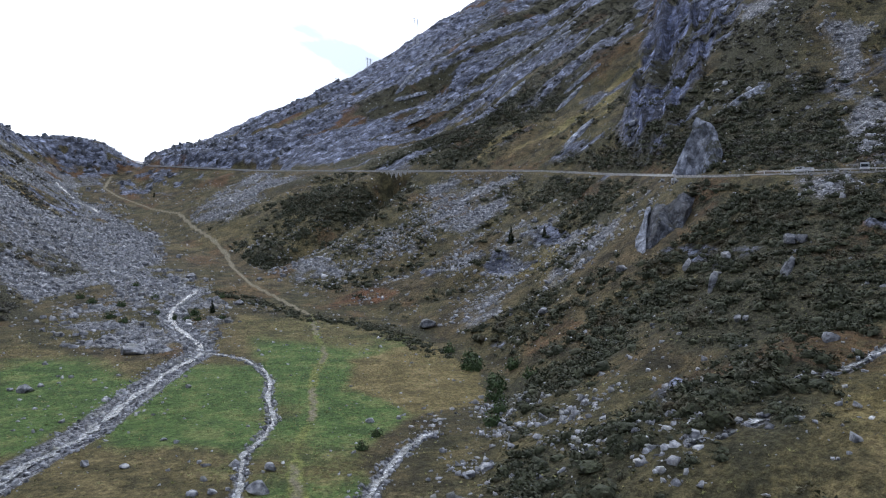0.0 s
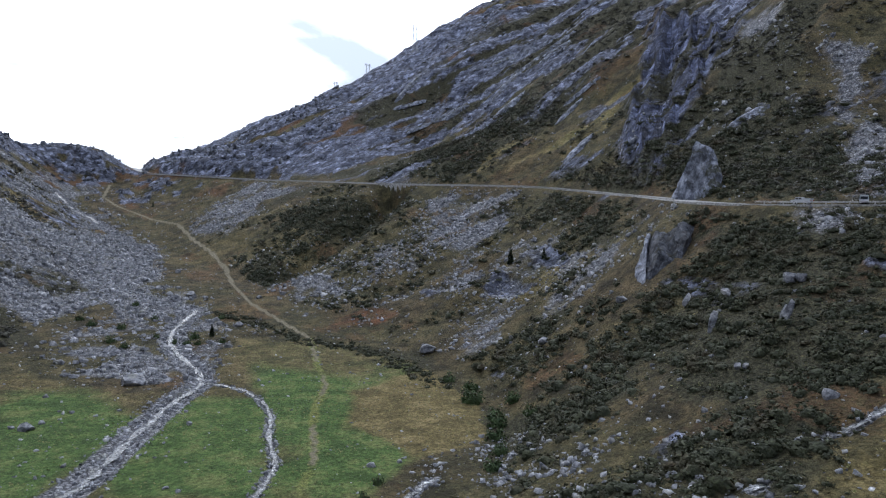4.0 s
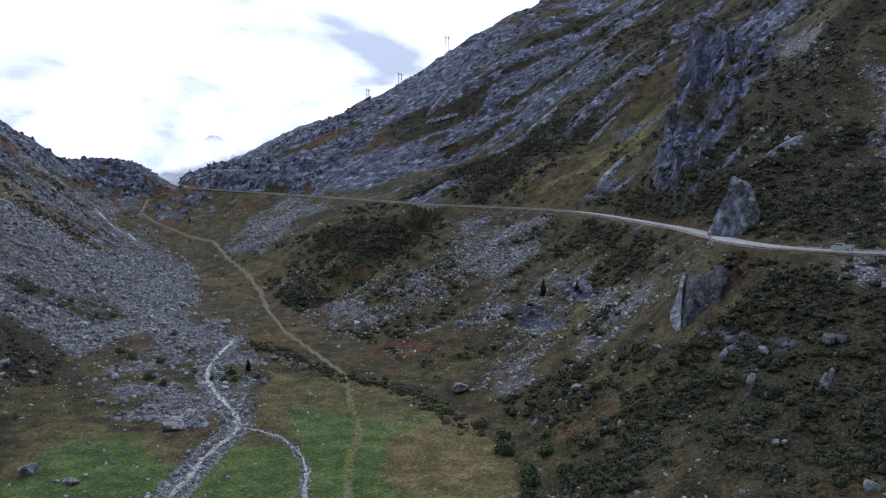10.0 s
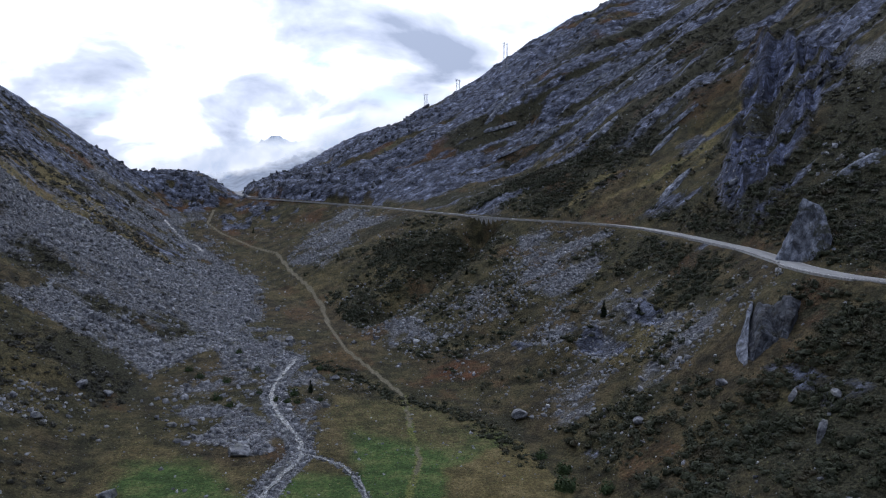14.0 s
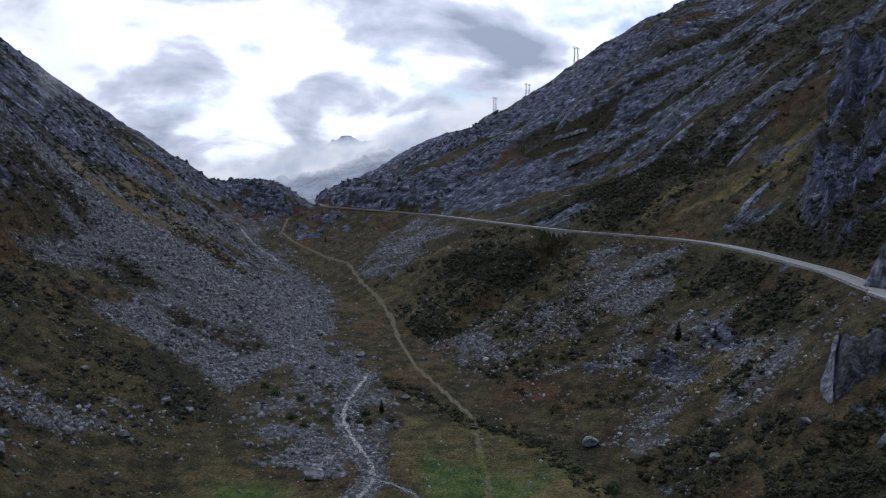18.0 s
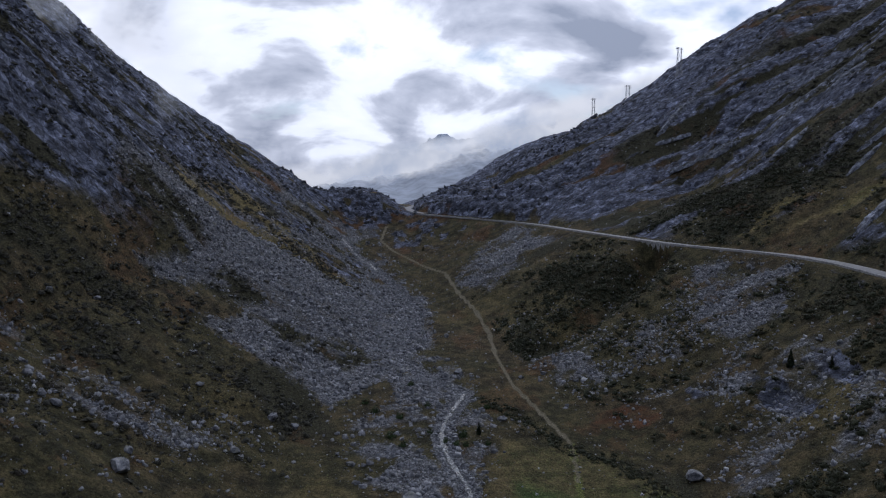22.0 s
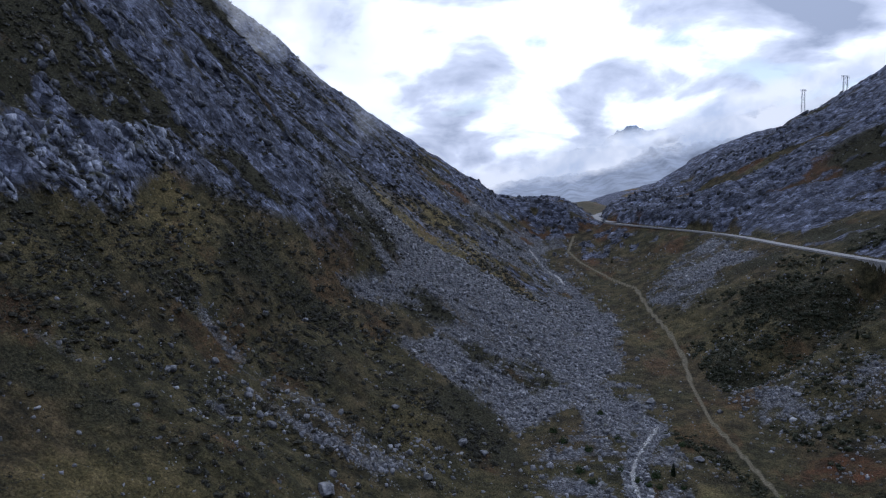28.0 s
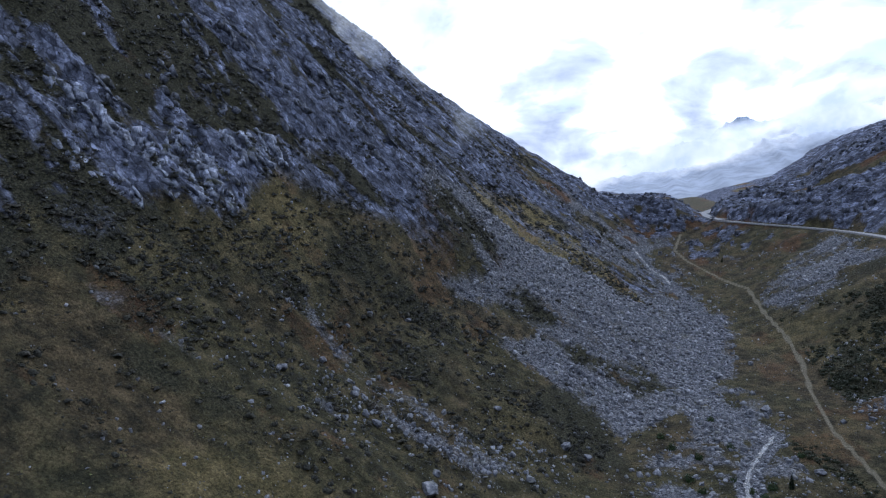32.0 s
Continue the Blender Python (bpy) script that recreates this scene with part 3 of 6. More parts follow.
SCRUB_RIGHT = [
    [(38, 66), (46, 72), (54, 62), (52, 52), (44, 46), (36, 52)],
    [(56, 60), (66, 62), (78, 56), (74, 48), (62, 48), (54, 52)],
    [(64, 300), (84, 322), (102, 316), (114, 300), (103, 287), (82, 276), (66, 270), (50, 262), (52, 278)],
    [(142, 296), (175, 327), (200, 324), (204, 307), (190, 285), (164, 283), (146, 282)],
    [(139, 239), (151, 216), (145, 177), (128, 163), (138, 206)],
    [(51, 263), (66, 260), (83, 260), (113, 276), (123, 276), (118, 296), (101, 284), (77, 269), (59, 275)],
    [(48, 355), (64, 344), (88, 343), (99, 335), (96, 355), (77, 356), (58, 354)],
    [(58, 186), (75, 167), (72, 131), (66, 132), (64, 163)],
    [(166, 233), (173, 208), (165, 174), (157, 165), (162, 223)],
    [(168, 278), (225, 272), (239, 276), (230, 295), (175, 300), (147, 317)],
    [(229, 212), (226, 175), (195, 150), (155, 118), (149, 140), (174, 166), (194, 188)],
    [(207, 196), (207, 165), (202, 149), (154, 106), (150, 138), (180, 173)],
    [(128, 128), (130, 83), (90, 57), (87, 68), (102, 76), (116, 112)],
    [(70, 131), (74, 104), (84, 103), (102, 109), (98, 96), (71, 84), (52, 86), (46, 91)],
    [(76, 76), (92, 104), (110, 108), (130, 96), (137, 88), (86, 52), (76, 50), (72, 66)],
    [(52, 67), (72, 69), (86, 61), (83, 53), (64, 53), (49, 57)],
]
RAVINE = [(123, 301), (108, 289), (90, 276), (70, 267), (50, 261)]
NEAR_GRASS = [(45, 36), (49, 42), (57, 46), (72, 46), (64, 30)]


def cover(x, y):
    """What lies on the ground at each place: shares of stone, rubble, turf and so on, and how dense the shrubs are."""
    road = x - along(ROAD_X, y)
    left = along(TOE_LEFT, y) - x
    right = x - along(TOE_RIGHT, y)
    c = {}
    scrub = np.zeros(np.shape(x))
    for shape in SCRUB_LEFT + SCRUB_RIGHT:
        scrub = np.maximum(scrub, within(shape, x, y, 7, 8))
    scrub = scrub * (0.5 + 0.5 * step(-0.3, 0.25, fbm(x * 0.6, y, 7, 4, 33, 0.6)))
    grain = fbm(x, y, 9, 4, 5, 0.6)
    scree = within(SCREE_LEFT, x, y, 6)
    floor = within(STONY_FLOOR, x, y, 8)
    rubble = np.maximum(scree * (0.5 + 0.55 * step(-0.45, 0.1, grain)), floor * (0.16 + 0.55 * step(-0.15, 0.35, grain)))
    streaks = fbm(x * 0.22, y + 0.1 * x, 5.5, 4, 7, 0.6)
    rubble = np.maximum(rubble, 0.5 * within(RUBBLE_LEFT, x, y, 8) * step(0.0, 0.35, streaks))
    for shape in STONE_STREAKS:
        rubble = np.maximum(rubble, 0.6 * within(shape, x, y, 5, 6) * step(-0.15, 0.3, streaks))
    for shape in CHUTES:
        rubble = np.maximum(rubble, within(shape, x, y, 6) * (0.32 + 0.65 * step(-0.25, 0.2, fbm(x * 0.45, y, 6, 3, 6))))
    rubble = np.maximum(rubble, within(THIN_SCREE, x, y, 7) * (0.18 + 0.4 * step(-0.1, 0.3, grain)))
    rubble = np.maximum(rubble, 0.6 * step(310, 360, y) * step(480, 440, y) * step(-22, -4, left) * step(75, 40, left) * step(-0.25, 0.15, grain))
    rubble = np.clip(rubble, 0, 1) * (1 - 0.95 * scrub)
    c["rubble"] = rubble
    upper = step(2, 18, road)
    across = y + 0.3 * x
    bands = fbm(x * 0.2, across, 24, 6, 11, 0.6)
    stone = upper * step(-0.02, 0.22, bands + 0.12 * step(40, 130, road) + 0.32 * step(320, 410, y) + 0.03) * 0.85
    thicket = upper * step(-0.06, 0.16, fbm(x * 0.3, across, 17, 5, 16, 0.62)) * step(470, 400, y)
    scrub = np.maximum(scrub, 0.9 * thicket)
    stone = stone * (1 - 0.7 * thicket)
    stone = np.maximum(stone, 0.9 * step(ROAD_HALF + 0.5, ROAD_HALF + 2, road) * step(34, 16, road) * step(290, 330, y) * step(-0.3, 0.1, fbm(x, y, 16, 4, 28, 0.6)))
    stone = np.maximum(stone, within(CLIFF, x, y, 4) * (0.7 + 0.3 * step(-0.2, 0.2, grain)))
    high = step(96, 128, left + 14 * fbm(x, y, 30, 3, 12) + 22 * step(220, 260, y))
    stone = np.maximum(stone, high * step(-0.3, 0.2, fbm(x * 0.5, y, 14, 5, 13, 0.62) + 0.05 + 0.2 * step(220, 260, y)))
    stone = np.maximum(stone, 0.8 * step(310, 380, y) * step(-4, 8, left) * step(-0.15, 0.2, fbm(x * 0.6, y, 12, 5, 17, 0.62) + 0.1))
    stone = np.maximum(stone, 0.7 * step(400, 440, y) * step(520, 490, y) * step(4, -4, road) * step(0.0, 0.3, fbm(x, y, 9, 4, 18, 0.62)))
    stone = np.maximum(stone, within(CLIFF_LEFT, x, y, 5) * (0.6 + 0.4 * step(-0.3, 0.2, grain)))
    kx, ky, kz, ka, kb = KNOLL
    stone = np.maximum(stone, 0.95 * step(0.03, 0.3, np.exp(-(((x - kx) / ka) ** 4) - ((y - ky) / kb) ** 4)) * step(-0.55, 0.0, fbm(x, y, 12, 4, 14)))
    stone = np.maximum(stone, 0.8 * step(0.34, 0.5, fbm(x, y * 0.6, 15, 4, 15)) * step(0, 8, right) * step(4, -2, road) * step(300, 180, y))
    grass = within(GRASS_CHUTE, x, y, 4) * (0.35 + 0.65 * step(-0.25, 0.2, fbm(x * 0.25, across, 8, 4, 19, 0.6)))
    patch = high * step(0.05, 0.25, fbm(x * 0.4, y, 11, 5, 27, 0.65) + 0.3 * within(SCRUB_HIGH[0], x, y, 8, 6) + 0.2 * within(SCRUB_HIGH[1], x, y, 8, 6) - 0.12 * step(200, 240, y))
    patch = patch * (1 - 0.8 * within(CLIFF_LEFT, x, y, 4))
    scrub = np.maximum(scrub, np.maximum(patch, 0.8 * high * (1 - stone)))
    c["stone"] = stone * (1 - grass) * (1 - rubble) * (1 - 0.8 * scrub)
    meadow = within(MEADOW, x, y, 2.5)
    # Dry grass, plus painted sunlit tan on the right flank beyond the saddle.
    c["dry"] = np.clip(0.42 * meadow + within(DRY_MEADOW, x, y, 3) + 0.75 * grass + 0.6 * within(LEFT_BAND, x, y, 4) + 0.3 * within(LEFT_GRASS, x, y, 8, 8) + 0.12 * within(LEFT_PASTURE, x, y, 8, 8) + 0.35 * within(NEAR_GRASS, x, y, 3, 4) + 0.55 * step(520, 580, y) * step(6, 20, road) + 0.4 * step(0.1, 0.5, fbm(x, y, 40, 4, 21)) * (1 - upper), 0, 1)
    green = sum(within(s, x, y, 7) for s in GREEN_PATCHES)
    c["turf"] = np.clip(0.1 * within(LEFT_PASTURE, x, y, 8, 8) + 0.14 * within(NEAR_GRASS, x, y, 3, 4) + 0.45 * green + (0.62 - 0.34 * step(140, 165, y)) * meadow * (1 - within(DRY_MEADOW, x, y, 3)) * step(-0.6, 0.3, fbm(x, y, 22, 3, 22)) + 0.3 * grass, 0, 1)
    c["rust"] = np.clip(0.36 * within(RUSTY, x, y, 8, 8) * step(-0.3, 0.3, fbm(x, y, 5, 3, 26)) + (0.36 + 0.14 * step(390, 430, y)) * step(0.2 - 0.3 * step(390, 430, y), 0.5, fbm(x, y, 20, 4, 23)) * (1 - meadow), 0, 1)
    path = 0.85 * step(1.1, 0.4, from_line(TRACK, x, y))
    low = from_line(TRACK_LOW, x, y)
    path = np.maximum(path, 0.72 * step(0.9, 0.25, low) * step(-0.5, 0.1, fbm(x, y, 9, 2, 24)))
    c["gravel"] = np.maximum(path, 0.35 * step(ROAD_HALF + 1.0, ROAD_HALF + 0.2, np.abs(road)))
    bed = np.minimum(np.minimum(from_line(BROOK, x, y) / 2.7, from_line(BRANCH, x, y) / 0.55), from_line(SIDE_BROOK, x, y) / 0.75)
    for line in CASCADES:
        bed = np.minimum(bed, from_line(line, x, y) / 0.4)
    c["rubble"] = np.maximum(c["rubble"], step(1.4, 0.8, bed))
    c["lawn"] = step(1.3, 0.5, low) * (0.4 + 0.4 * step(-0.3, 0.3, fbm(x, y, 7, 2, 25)))
    clump = np.where(left > 0, fbm(x * 0.28, y + 0.12 * x, 8, 4, 31, 0.6), fbm(x * 0.5, y + 0.2 * x, 11, 4, 31, 0.6))
    dense = step(-0.05 - 0.1 * step(10, 30, left), 0.45 - 0.12 * step(10, 30, left), clump) * (0.4 + 0.5 * step(60, 90, x) * step(190, 130, y) + 0.15 * step(20, 50, left)) + scrub * (0.35 + 0.65 * step(-0.35, 0.2, clump))
    dense = np.maximum(dense, 0.4 * within(LEFT_GRASS, x, y, 5, 6) * step(0.0, 0.4, fbm(x, y, 6, 3, 32)))
    dense = dense * step(1, 6, np.maximum(left, right))
    dense = dense * (1 - 0.97 * np.minimum(1, c["rubble"] * 1.4)) * (1 - (0.75 - 0.35 * step(60, 90, left)) * c["stone"]) * (1 - meadow) * (1 - 0.8 * grass) * (1 - 0.9 * within(NEAR_GRASS, x, y, 3, 4)) * (1 - 0.55 * within(LEFT_PASTURE, x, y, 6))
    dense = dense * step(ROAD_HALF + 1.5, ROAD_HALF + 4, np.abs(road)) * step(2.0, 3.5, from_line(TRACK, x, y)) * step(1.3, 2.2, bed)
    dense = dense * (1 - 0.35 * step(150, 200, left))
    c["scrub"] = scrub * (1 - meadow)
    c["shrub"] = np.clip(dense, 0, 1)
    c["bed"] = bed
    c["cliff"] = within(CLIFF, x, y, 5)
    c["meadow"] = meadow
    return c


def height(x, y, c=None):
    """The ground with its ribs, ledges, gullies and stream beds."""
    c = c or cover(x, y)
    road = x - along(ROAD_X, y)
    left = along(TOE_LEFT, y) - x
    right = x - along(TOE_RIGHT, y)
    flank = step(0, 25, np.maximum(left, right))
    calm = step(ROAD_HALF + 0.8, ROAD_HALF + 12, np.abs(road)) * (0.15 + 0.85 * step(1.5, 7, from_line(TRACK, x, y)))
    far = step(600, 900, y)
    z = base_height(x, y)
    ribs = fbm(x * 0.3, y, 24, 5, 41, 0.55)
    lumps = fbm(x, y, 11, 5, 42, 0.5)
    rough = flank * (2.6 * ribs + 1.0 * lumps) + 0.22 * lumps
    ledge = 1 - np.abs(fbm(x * 0.45, y, 13, 5, 43, 0.6)) * 2.4
    rough = rough + c["stone"] * (3.2 * ledge - 1.2) * step(5, 30, np.maximum(left, np.abs(road)))
    rough = rough + within(CLIFF_LEFT, x, y, 5) * 3.4 * (1 - 2 * np.abs(fbm(x * 0.3, y, 8, 4, 44, 0.6)))
    up, side = 0.72 * x + 0.69 * y, 0.69 * x - 0.72 * y
    bent = side + 2.5 * fbm(up, side, 25, 2, 48)
    rough = rough + c["cliff"] * (8.0 * (0.75 - 2.4 * np.abs(fbm(bent, up * 0.09, 17, 3, 49, 0.55))) + 3.6 * (0.5 - 2.2 * np.abs(fbm(bent, up * 0.13, 6.5, 2, 50, 0.6))))
    rough = rough + c["rubble"] * 0.3 * fbm(x, y, 2.6, 2, 45)
    rough = rough + step(30, 110, road) * 8 * fbm(x * 0.6, y, 48, 5, 46, 0.55) + step(70, 150, left) * 6 * fbm(x * 0.5, y, 60, 4, 47)
    z = z + rough * calm * (1 - 0.6 * far)
    gully = from_line(RAVINE, x, y)
    z = z - (7.0 + 5.0 * step(95, 120, x)) * np.exp(-((gully / 8.0) ** 2)) * step(ROAD_HALF + 0.2, ROAD_HALF + 2.5, -road) * step(0, 18, right)
    z = z - 0.5 * step(1.4, 0.5, c["bed"])
    return z


# ---- meshes ----
def fast_mesh(name, verts, faces, mat, smooth=False):
    """A mesh of triangles or quads from arrays."""
    me = bpy.data.meshes.new(name)
    verts, faces = np.asarray(verts, np.float32), np.asarray(faces, np.int32)
    n, k = faces.shape
    me.vertices.add(len(verts))
    me.vertices.foreach_set("co", verts.ravel())
    me.loops.add(n * k)
    me.loops.foreach_set("vertex_index", faces.ravel())
    me.polygons.add(n)
    me.polygons.foreach_set("loop_start", np.arange(n, dtype=np.int32) * k)
    if smooth:
        me.polygons.foreach_set("use_smooth", np.ones(n, bool))
    me.materials.append(mat)
    me.update(calc_edges=True)
    return me


def part(name, bm, mat, parent, label="", smooth=False):
    """Links a bmesh as one mesh object under a thing or a part."""
    me = bpy.data.meshes.new(name)
    bm.to_mesh(me)
    bm.free()
    me.materials.append(mat)
    if smooth:
        for p in me.polygons:
            p.use_smooth = True
    ob = new(name, me)
    ob.parent = parent
    return tagged(ob, label) if label else ob


def empty(name, m=None):
    ob = new(name)
    if m is not None:
        ob.matrix_world = m
    return ob


def z_at(x, y):
    """Height of the ground sheet at one place."""
    i = int(np.clip(np.searchsorted(GRID_X, x) - 1, 0, NX - 2))
    j = int(np.clip(np.searchsorted(GRID_Y, y) - 1, 0, NY - 2))
    u = (x - GRID_X[i]) / (GRID_X[i + 1] - GRID_X[i])
    v = (y - GRID_Y[j]) / (GRID_Y[j + 1] - GRID_Y[j])
    return float((GZ[j, i] * (1 - u) + GZ[j, i + 1] * u) * (1 - v) + (GZ[j + 1, i] * (1 - u) + GZ[j + 1, i + 1] * u) * v)


# ---- the ground, one sheet out to the horizon ----
def spread(*spans):
    return np.concatenate([np.arange(a, b, s) for a, b, s in spans])


GRID_X = spread((-3000, -900, 300), (-900, -300, 40), (-300, -170, 4), (-170, 285, 1.1), (285, 420, 4), (420, 1000, 40), (1000, 3400, 300))
GRID_Y = spread((-900, -150, 150), (-150, 30, 6), (30, 200, 1.1), (200, 330, 1.2), (330, 520, 1.6), (520, 800, 5), (800, 1100, 20), (1100, 4300, 200))
GX, GY = np.meshgrid(GRID_X, GRID_Y)
COVER = cover(GX, GY)
GZ = height(GX, GY, COVER)
NX, NY = len(GRID_X), len(GRID_Y)
cells = np.arange(NX * NY).reshape(NY, NX)
quads = np.stack([cells[:-1, :-1], cells[:-1, 1:], cells[1:, 1:], cells[1:, :-1]], -1).reshape(-1, 4)
ground_mesh = fast_mesh("ground", np.stack([GX, GY, GZ], -1).reshape(-1, 3), quads, GROUND, True)
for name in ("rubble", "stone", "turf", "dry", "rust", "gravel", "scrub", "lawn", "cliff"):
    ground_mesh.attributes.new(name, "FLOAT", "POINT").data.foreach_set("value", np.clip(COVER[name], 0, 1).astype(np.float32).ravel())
tagged(new("ground", ground_mesh), "steep glacial valley ground with heath, turf, bare granite and grey scree", "ground", kind="structure")


def ribbon(line, half, lift, width_noise=0.0, every=1.0, seed=3, across=2):
    """Points and quads of a strip along a line in plan, laid on the ground."""
    pts = np.array(line, float)
    seg = np.hypot(*np.diff(pts, axis=0).T)
    s = np.concatenate([[0], np.cumsum(seg)])
    t = np.arange(0, s[-1], every)
    tangent = np.gradient(pts, s, axis=0)
    i = np.clip(np.searchsorted(s, t, side="right") - 1, 0, len(seg) - 1)
    u = ((t - s[i]) / seg[i])[:, None]
    w = seg[i][:, None]
    p = (2 * u**3 - 3 * u**2 + 1) * pts[i] + (u**3 - 2 * u**2 + u) * w * tangent[i] + (3 * u**2 - 2 * u**3) * pts[i + 1] + (u**3 - u**2) * w * tangent[i + 1]
    d = np.gradient(p, axis=0)
    d /= np.linalg.norm(d, axis=1)[:, None]
    side = np.stack([d[:, 1], -d[:, 0]], -1)
    rows = []
    for k in range(across + 1):
        f = 2 * k / across - 1
        wob = 1 + width_noise * noise2(t / 2.3, t * 0 + k * 5.1, seed)
        rows.append(p + side * (f * half * wob)[:, None])
    q = np.stack(rows, 1)
    z = height(q[..., 0], q[..., 1])
    z = z.mean(1, keepdims=True) * 0.7 + z * 0.3 + lift
    v = np.concatenate([q, z[..., None]], -1)
    n, m = v.shape[:2]
    idx = np.arange(n * m).reshape(n, m)
    f = np.stack([idx[:-1, :-1], idx[:-1, 1:], idx[1:, 1:], idx[1:, :-1]], -1).reshape(-1, 4)
    return v.reshape(-1, 3), f, p


for line, half, label in ((BROOK[:4], 0.55, "white water falling from the saddle between boulders"),
                          (BROOK[9:], 0.6, "shallow mountain brook with white water among stones"),
                          (BRANCH, 0.32, "narrow branch of the brook falling over stones"),
                          (SIDE_BROOK, 0.42, "small side brook along the edge of the meadow"),
                          (CASCADES[0], 0.35, "white cascade between alder bushes"), (CASCADES[1], 0.4, "white cascade over pale rock")):
    v, f, _ = ribbon(line, half, 0.26, 0.75, 0.7, 3, 4)
    tagged(new("water", fast_mesh("water", v, f, WATER, True)), label, "water", kind="structure")

# ---- the road on its bench ----
ROAD_END = [(37, 473), (31.5, 480), (27, 487), (25, 495), (27, 504), (32, 517), (37, 540), (41, 570), (46, 600), (60, 680), (72, 760)]


def road_line(a, b, s):
    y = np.arange(a, b, s)
    return np.stack([along(ROAD_X, y), y], -1)


def road_strip(name, a, b, low, high, lift, mat, thick=0.0):
    """A strip of the road between two offsets from its middle line."""
    p = road_line(a, b, 2.0)
    d = np.gradient(p, axis=0)
    d /= np.linalg.norm(d, axis=1)[:, None]
    side = np.stack([d[:, 1], -d[:, 0]], -1)
    z = along(ROAD_Z, p[:, 1]) + lift
    rows = [np.c_[p + side * low, z - thick], np.c_[p + side * low, z], np.c_[p + side * high, z], np.c_[p + side * high, z - thick]]
    v = np.stack(rows if thick else rows[1:3], 1)
    n, m = v.shape[:2]
    idx = np.arange(n * m).reshape(n, m)
    f = np.stack([idx[:-1, :-1], idx[:-1, 1:], idx[1:, 1:], idx[1:, :-1]], -1).reshape(-1, 4)
    return fast_mesh(name, v.reshape(-1, 3), f, mat)


tagged(new("road", road_strip("road", -110, 477, -ROAD_HALF, ROAD_HALF, 0.14, ASPHALT, 0.6)), "grey asphalt pass road cut into the mountainside", "road", kind="structure")
v, f, _ = ribbon(ROAD_END, 3.3, 0.5, 0.0, 2.0, 3, 2)
tagged(new("road", fast_mesh("road", v, f, ASPHALT)), "pale asphalt bend of the pass road at the saddle", "road", kind="structure")
for off in (-3.0, 2.9):
    tagged(new("trim_road_line", road_strip("trim_road_line", -110, 474, off, off + 0.14, 0.146, LINE_PAINT)), "worn white edge line on the asphalt", "road line", kind="structure")


# ---- retaining walls under the road ----
def retaining_wall(a, b, depth, off, top, label):
    p = road_line(a, b, 1.0)
    z = along(ROAD_Z, p[:, 1]) + top
    x0, x1 = p[:, 0] - ROAD_HALF - off, p[:, 0] - ROAD_HALF - off + 0.7
    dz = depth * np.clip(np.minimum(np.arange(len(p)), np.arange(len(p))[::-1]) / 4.0 + 0.35, 0, 1)
    lean = 0.12 * dz
    v = np.stack([np.c_[x0 - lean, p[:, 1], z - dz], np.c_[x0, p[:, 1], z], np.c_[x1, p[:, 1], z], np.c_[x1, p[:, 1], z - dz]], 1)
    n, m = v.shape[:2]
    idx = np.arange(n * m).reshape(n, m)
    f = np.stack([idx[:-1], np.roll(idx, -1, 1)[:-1], np.roll(idx, -1, 1)[1:], idx[1:]], -1).reshape(-1, 4).tolist()
    f += [idx[0].tolist(), idx[-1][::-1].tolist()]
    me = bpy.data.meshes.new("wall")
    me.from_pydata(v.reshape(-1, 3).tolist(), [], f)
    me.materials.append(MASONRY)
    tagged(new("wall_retaining", me), label, "retaining wall", kind="structure")


retaining_wall(288, 314, 9.0, 0.2, 0.5, "tall masonry retaining wall carrying the road across a ravine")
retaining_wall(119, 146, 3.2, 0.6, 0.1, "low masonry retaining wall above the crag")
retaining_wall(70, 108, 2.6, 0.5, 0.1, "rough stone retaining wall below the road")
retaining_wall(176, 200, 2.0, 0.3, 0.1, "low stone wall holding the road edge")
retaining_wall(232, 262, 1.6, 0.3, 0.1, "low stone wall holding the road edge")

retaining_wall(315, 470, 1.9, 0.1, 0.5, "low pale parapet wall along the outer edge of the road")
retaining_wall(146, 287, 1.7, 0.1, 0.45, "low pale parapet wall along the outer edge of the road")


# ---- stones and plants that nobody could count ----
RNG = np.random.default_rng(7)


def rock_shape(seed, points=16, flat=1.0):
    """An angular stone: the hull of a few points round a centre."""
    r = np.random.default_rng(seed)
    p = r.normal(size=(points, 3))
    p /= np.linalg.norm(p, axis=1)[:, None]
    p *= r.uniform(0.75, 1.1, (points, 1)) * np.array([1, 1, flat])
    bm = bmesh.new()
    for q in p:
        bm.verts.new(q)
    bmesh.ops.convex_hull(bm, input=bm.verts)
    bmesh.ops.delete(bm, geom=[v for v in bm.verts if not v.link_faces], context="VERTS")
    bmesh.ops.triangulate(bm, faces=bm.faces)
    bm.verts.index_update()
    v = np.array([tuple(w.co) for w in bm.verts])
    f = np.array([[w.index for w in face.verts] for face in bm.faces])
    bm.free()
    return v, f


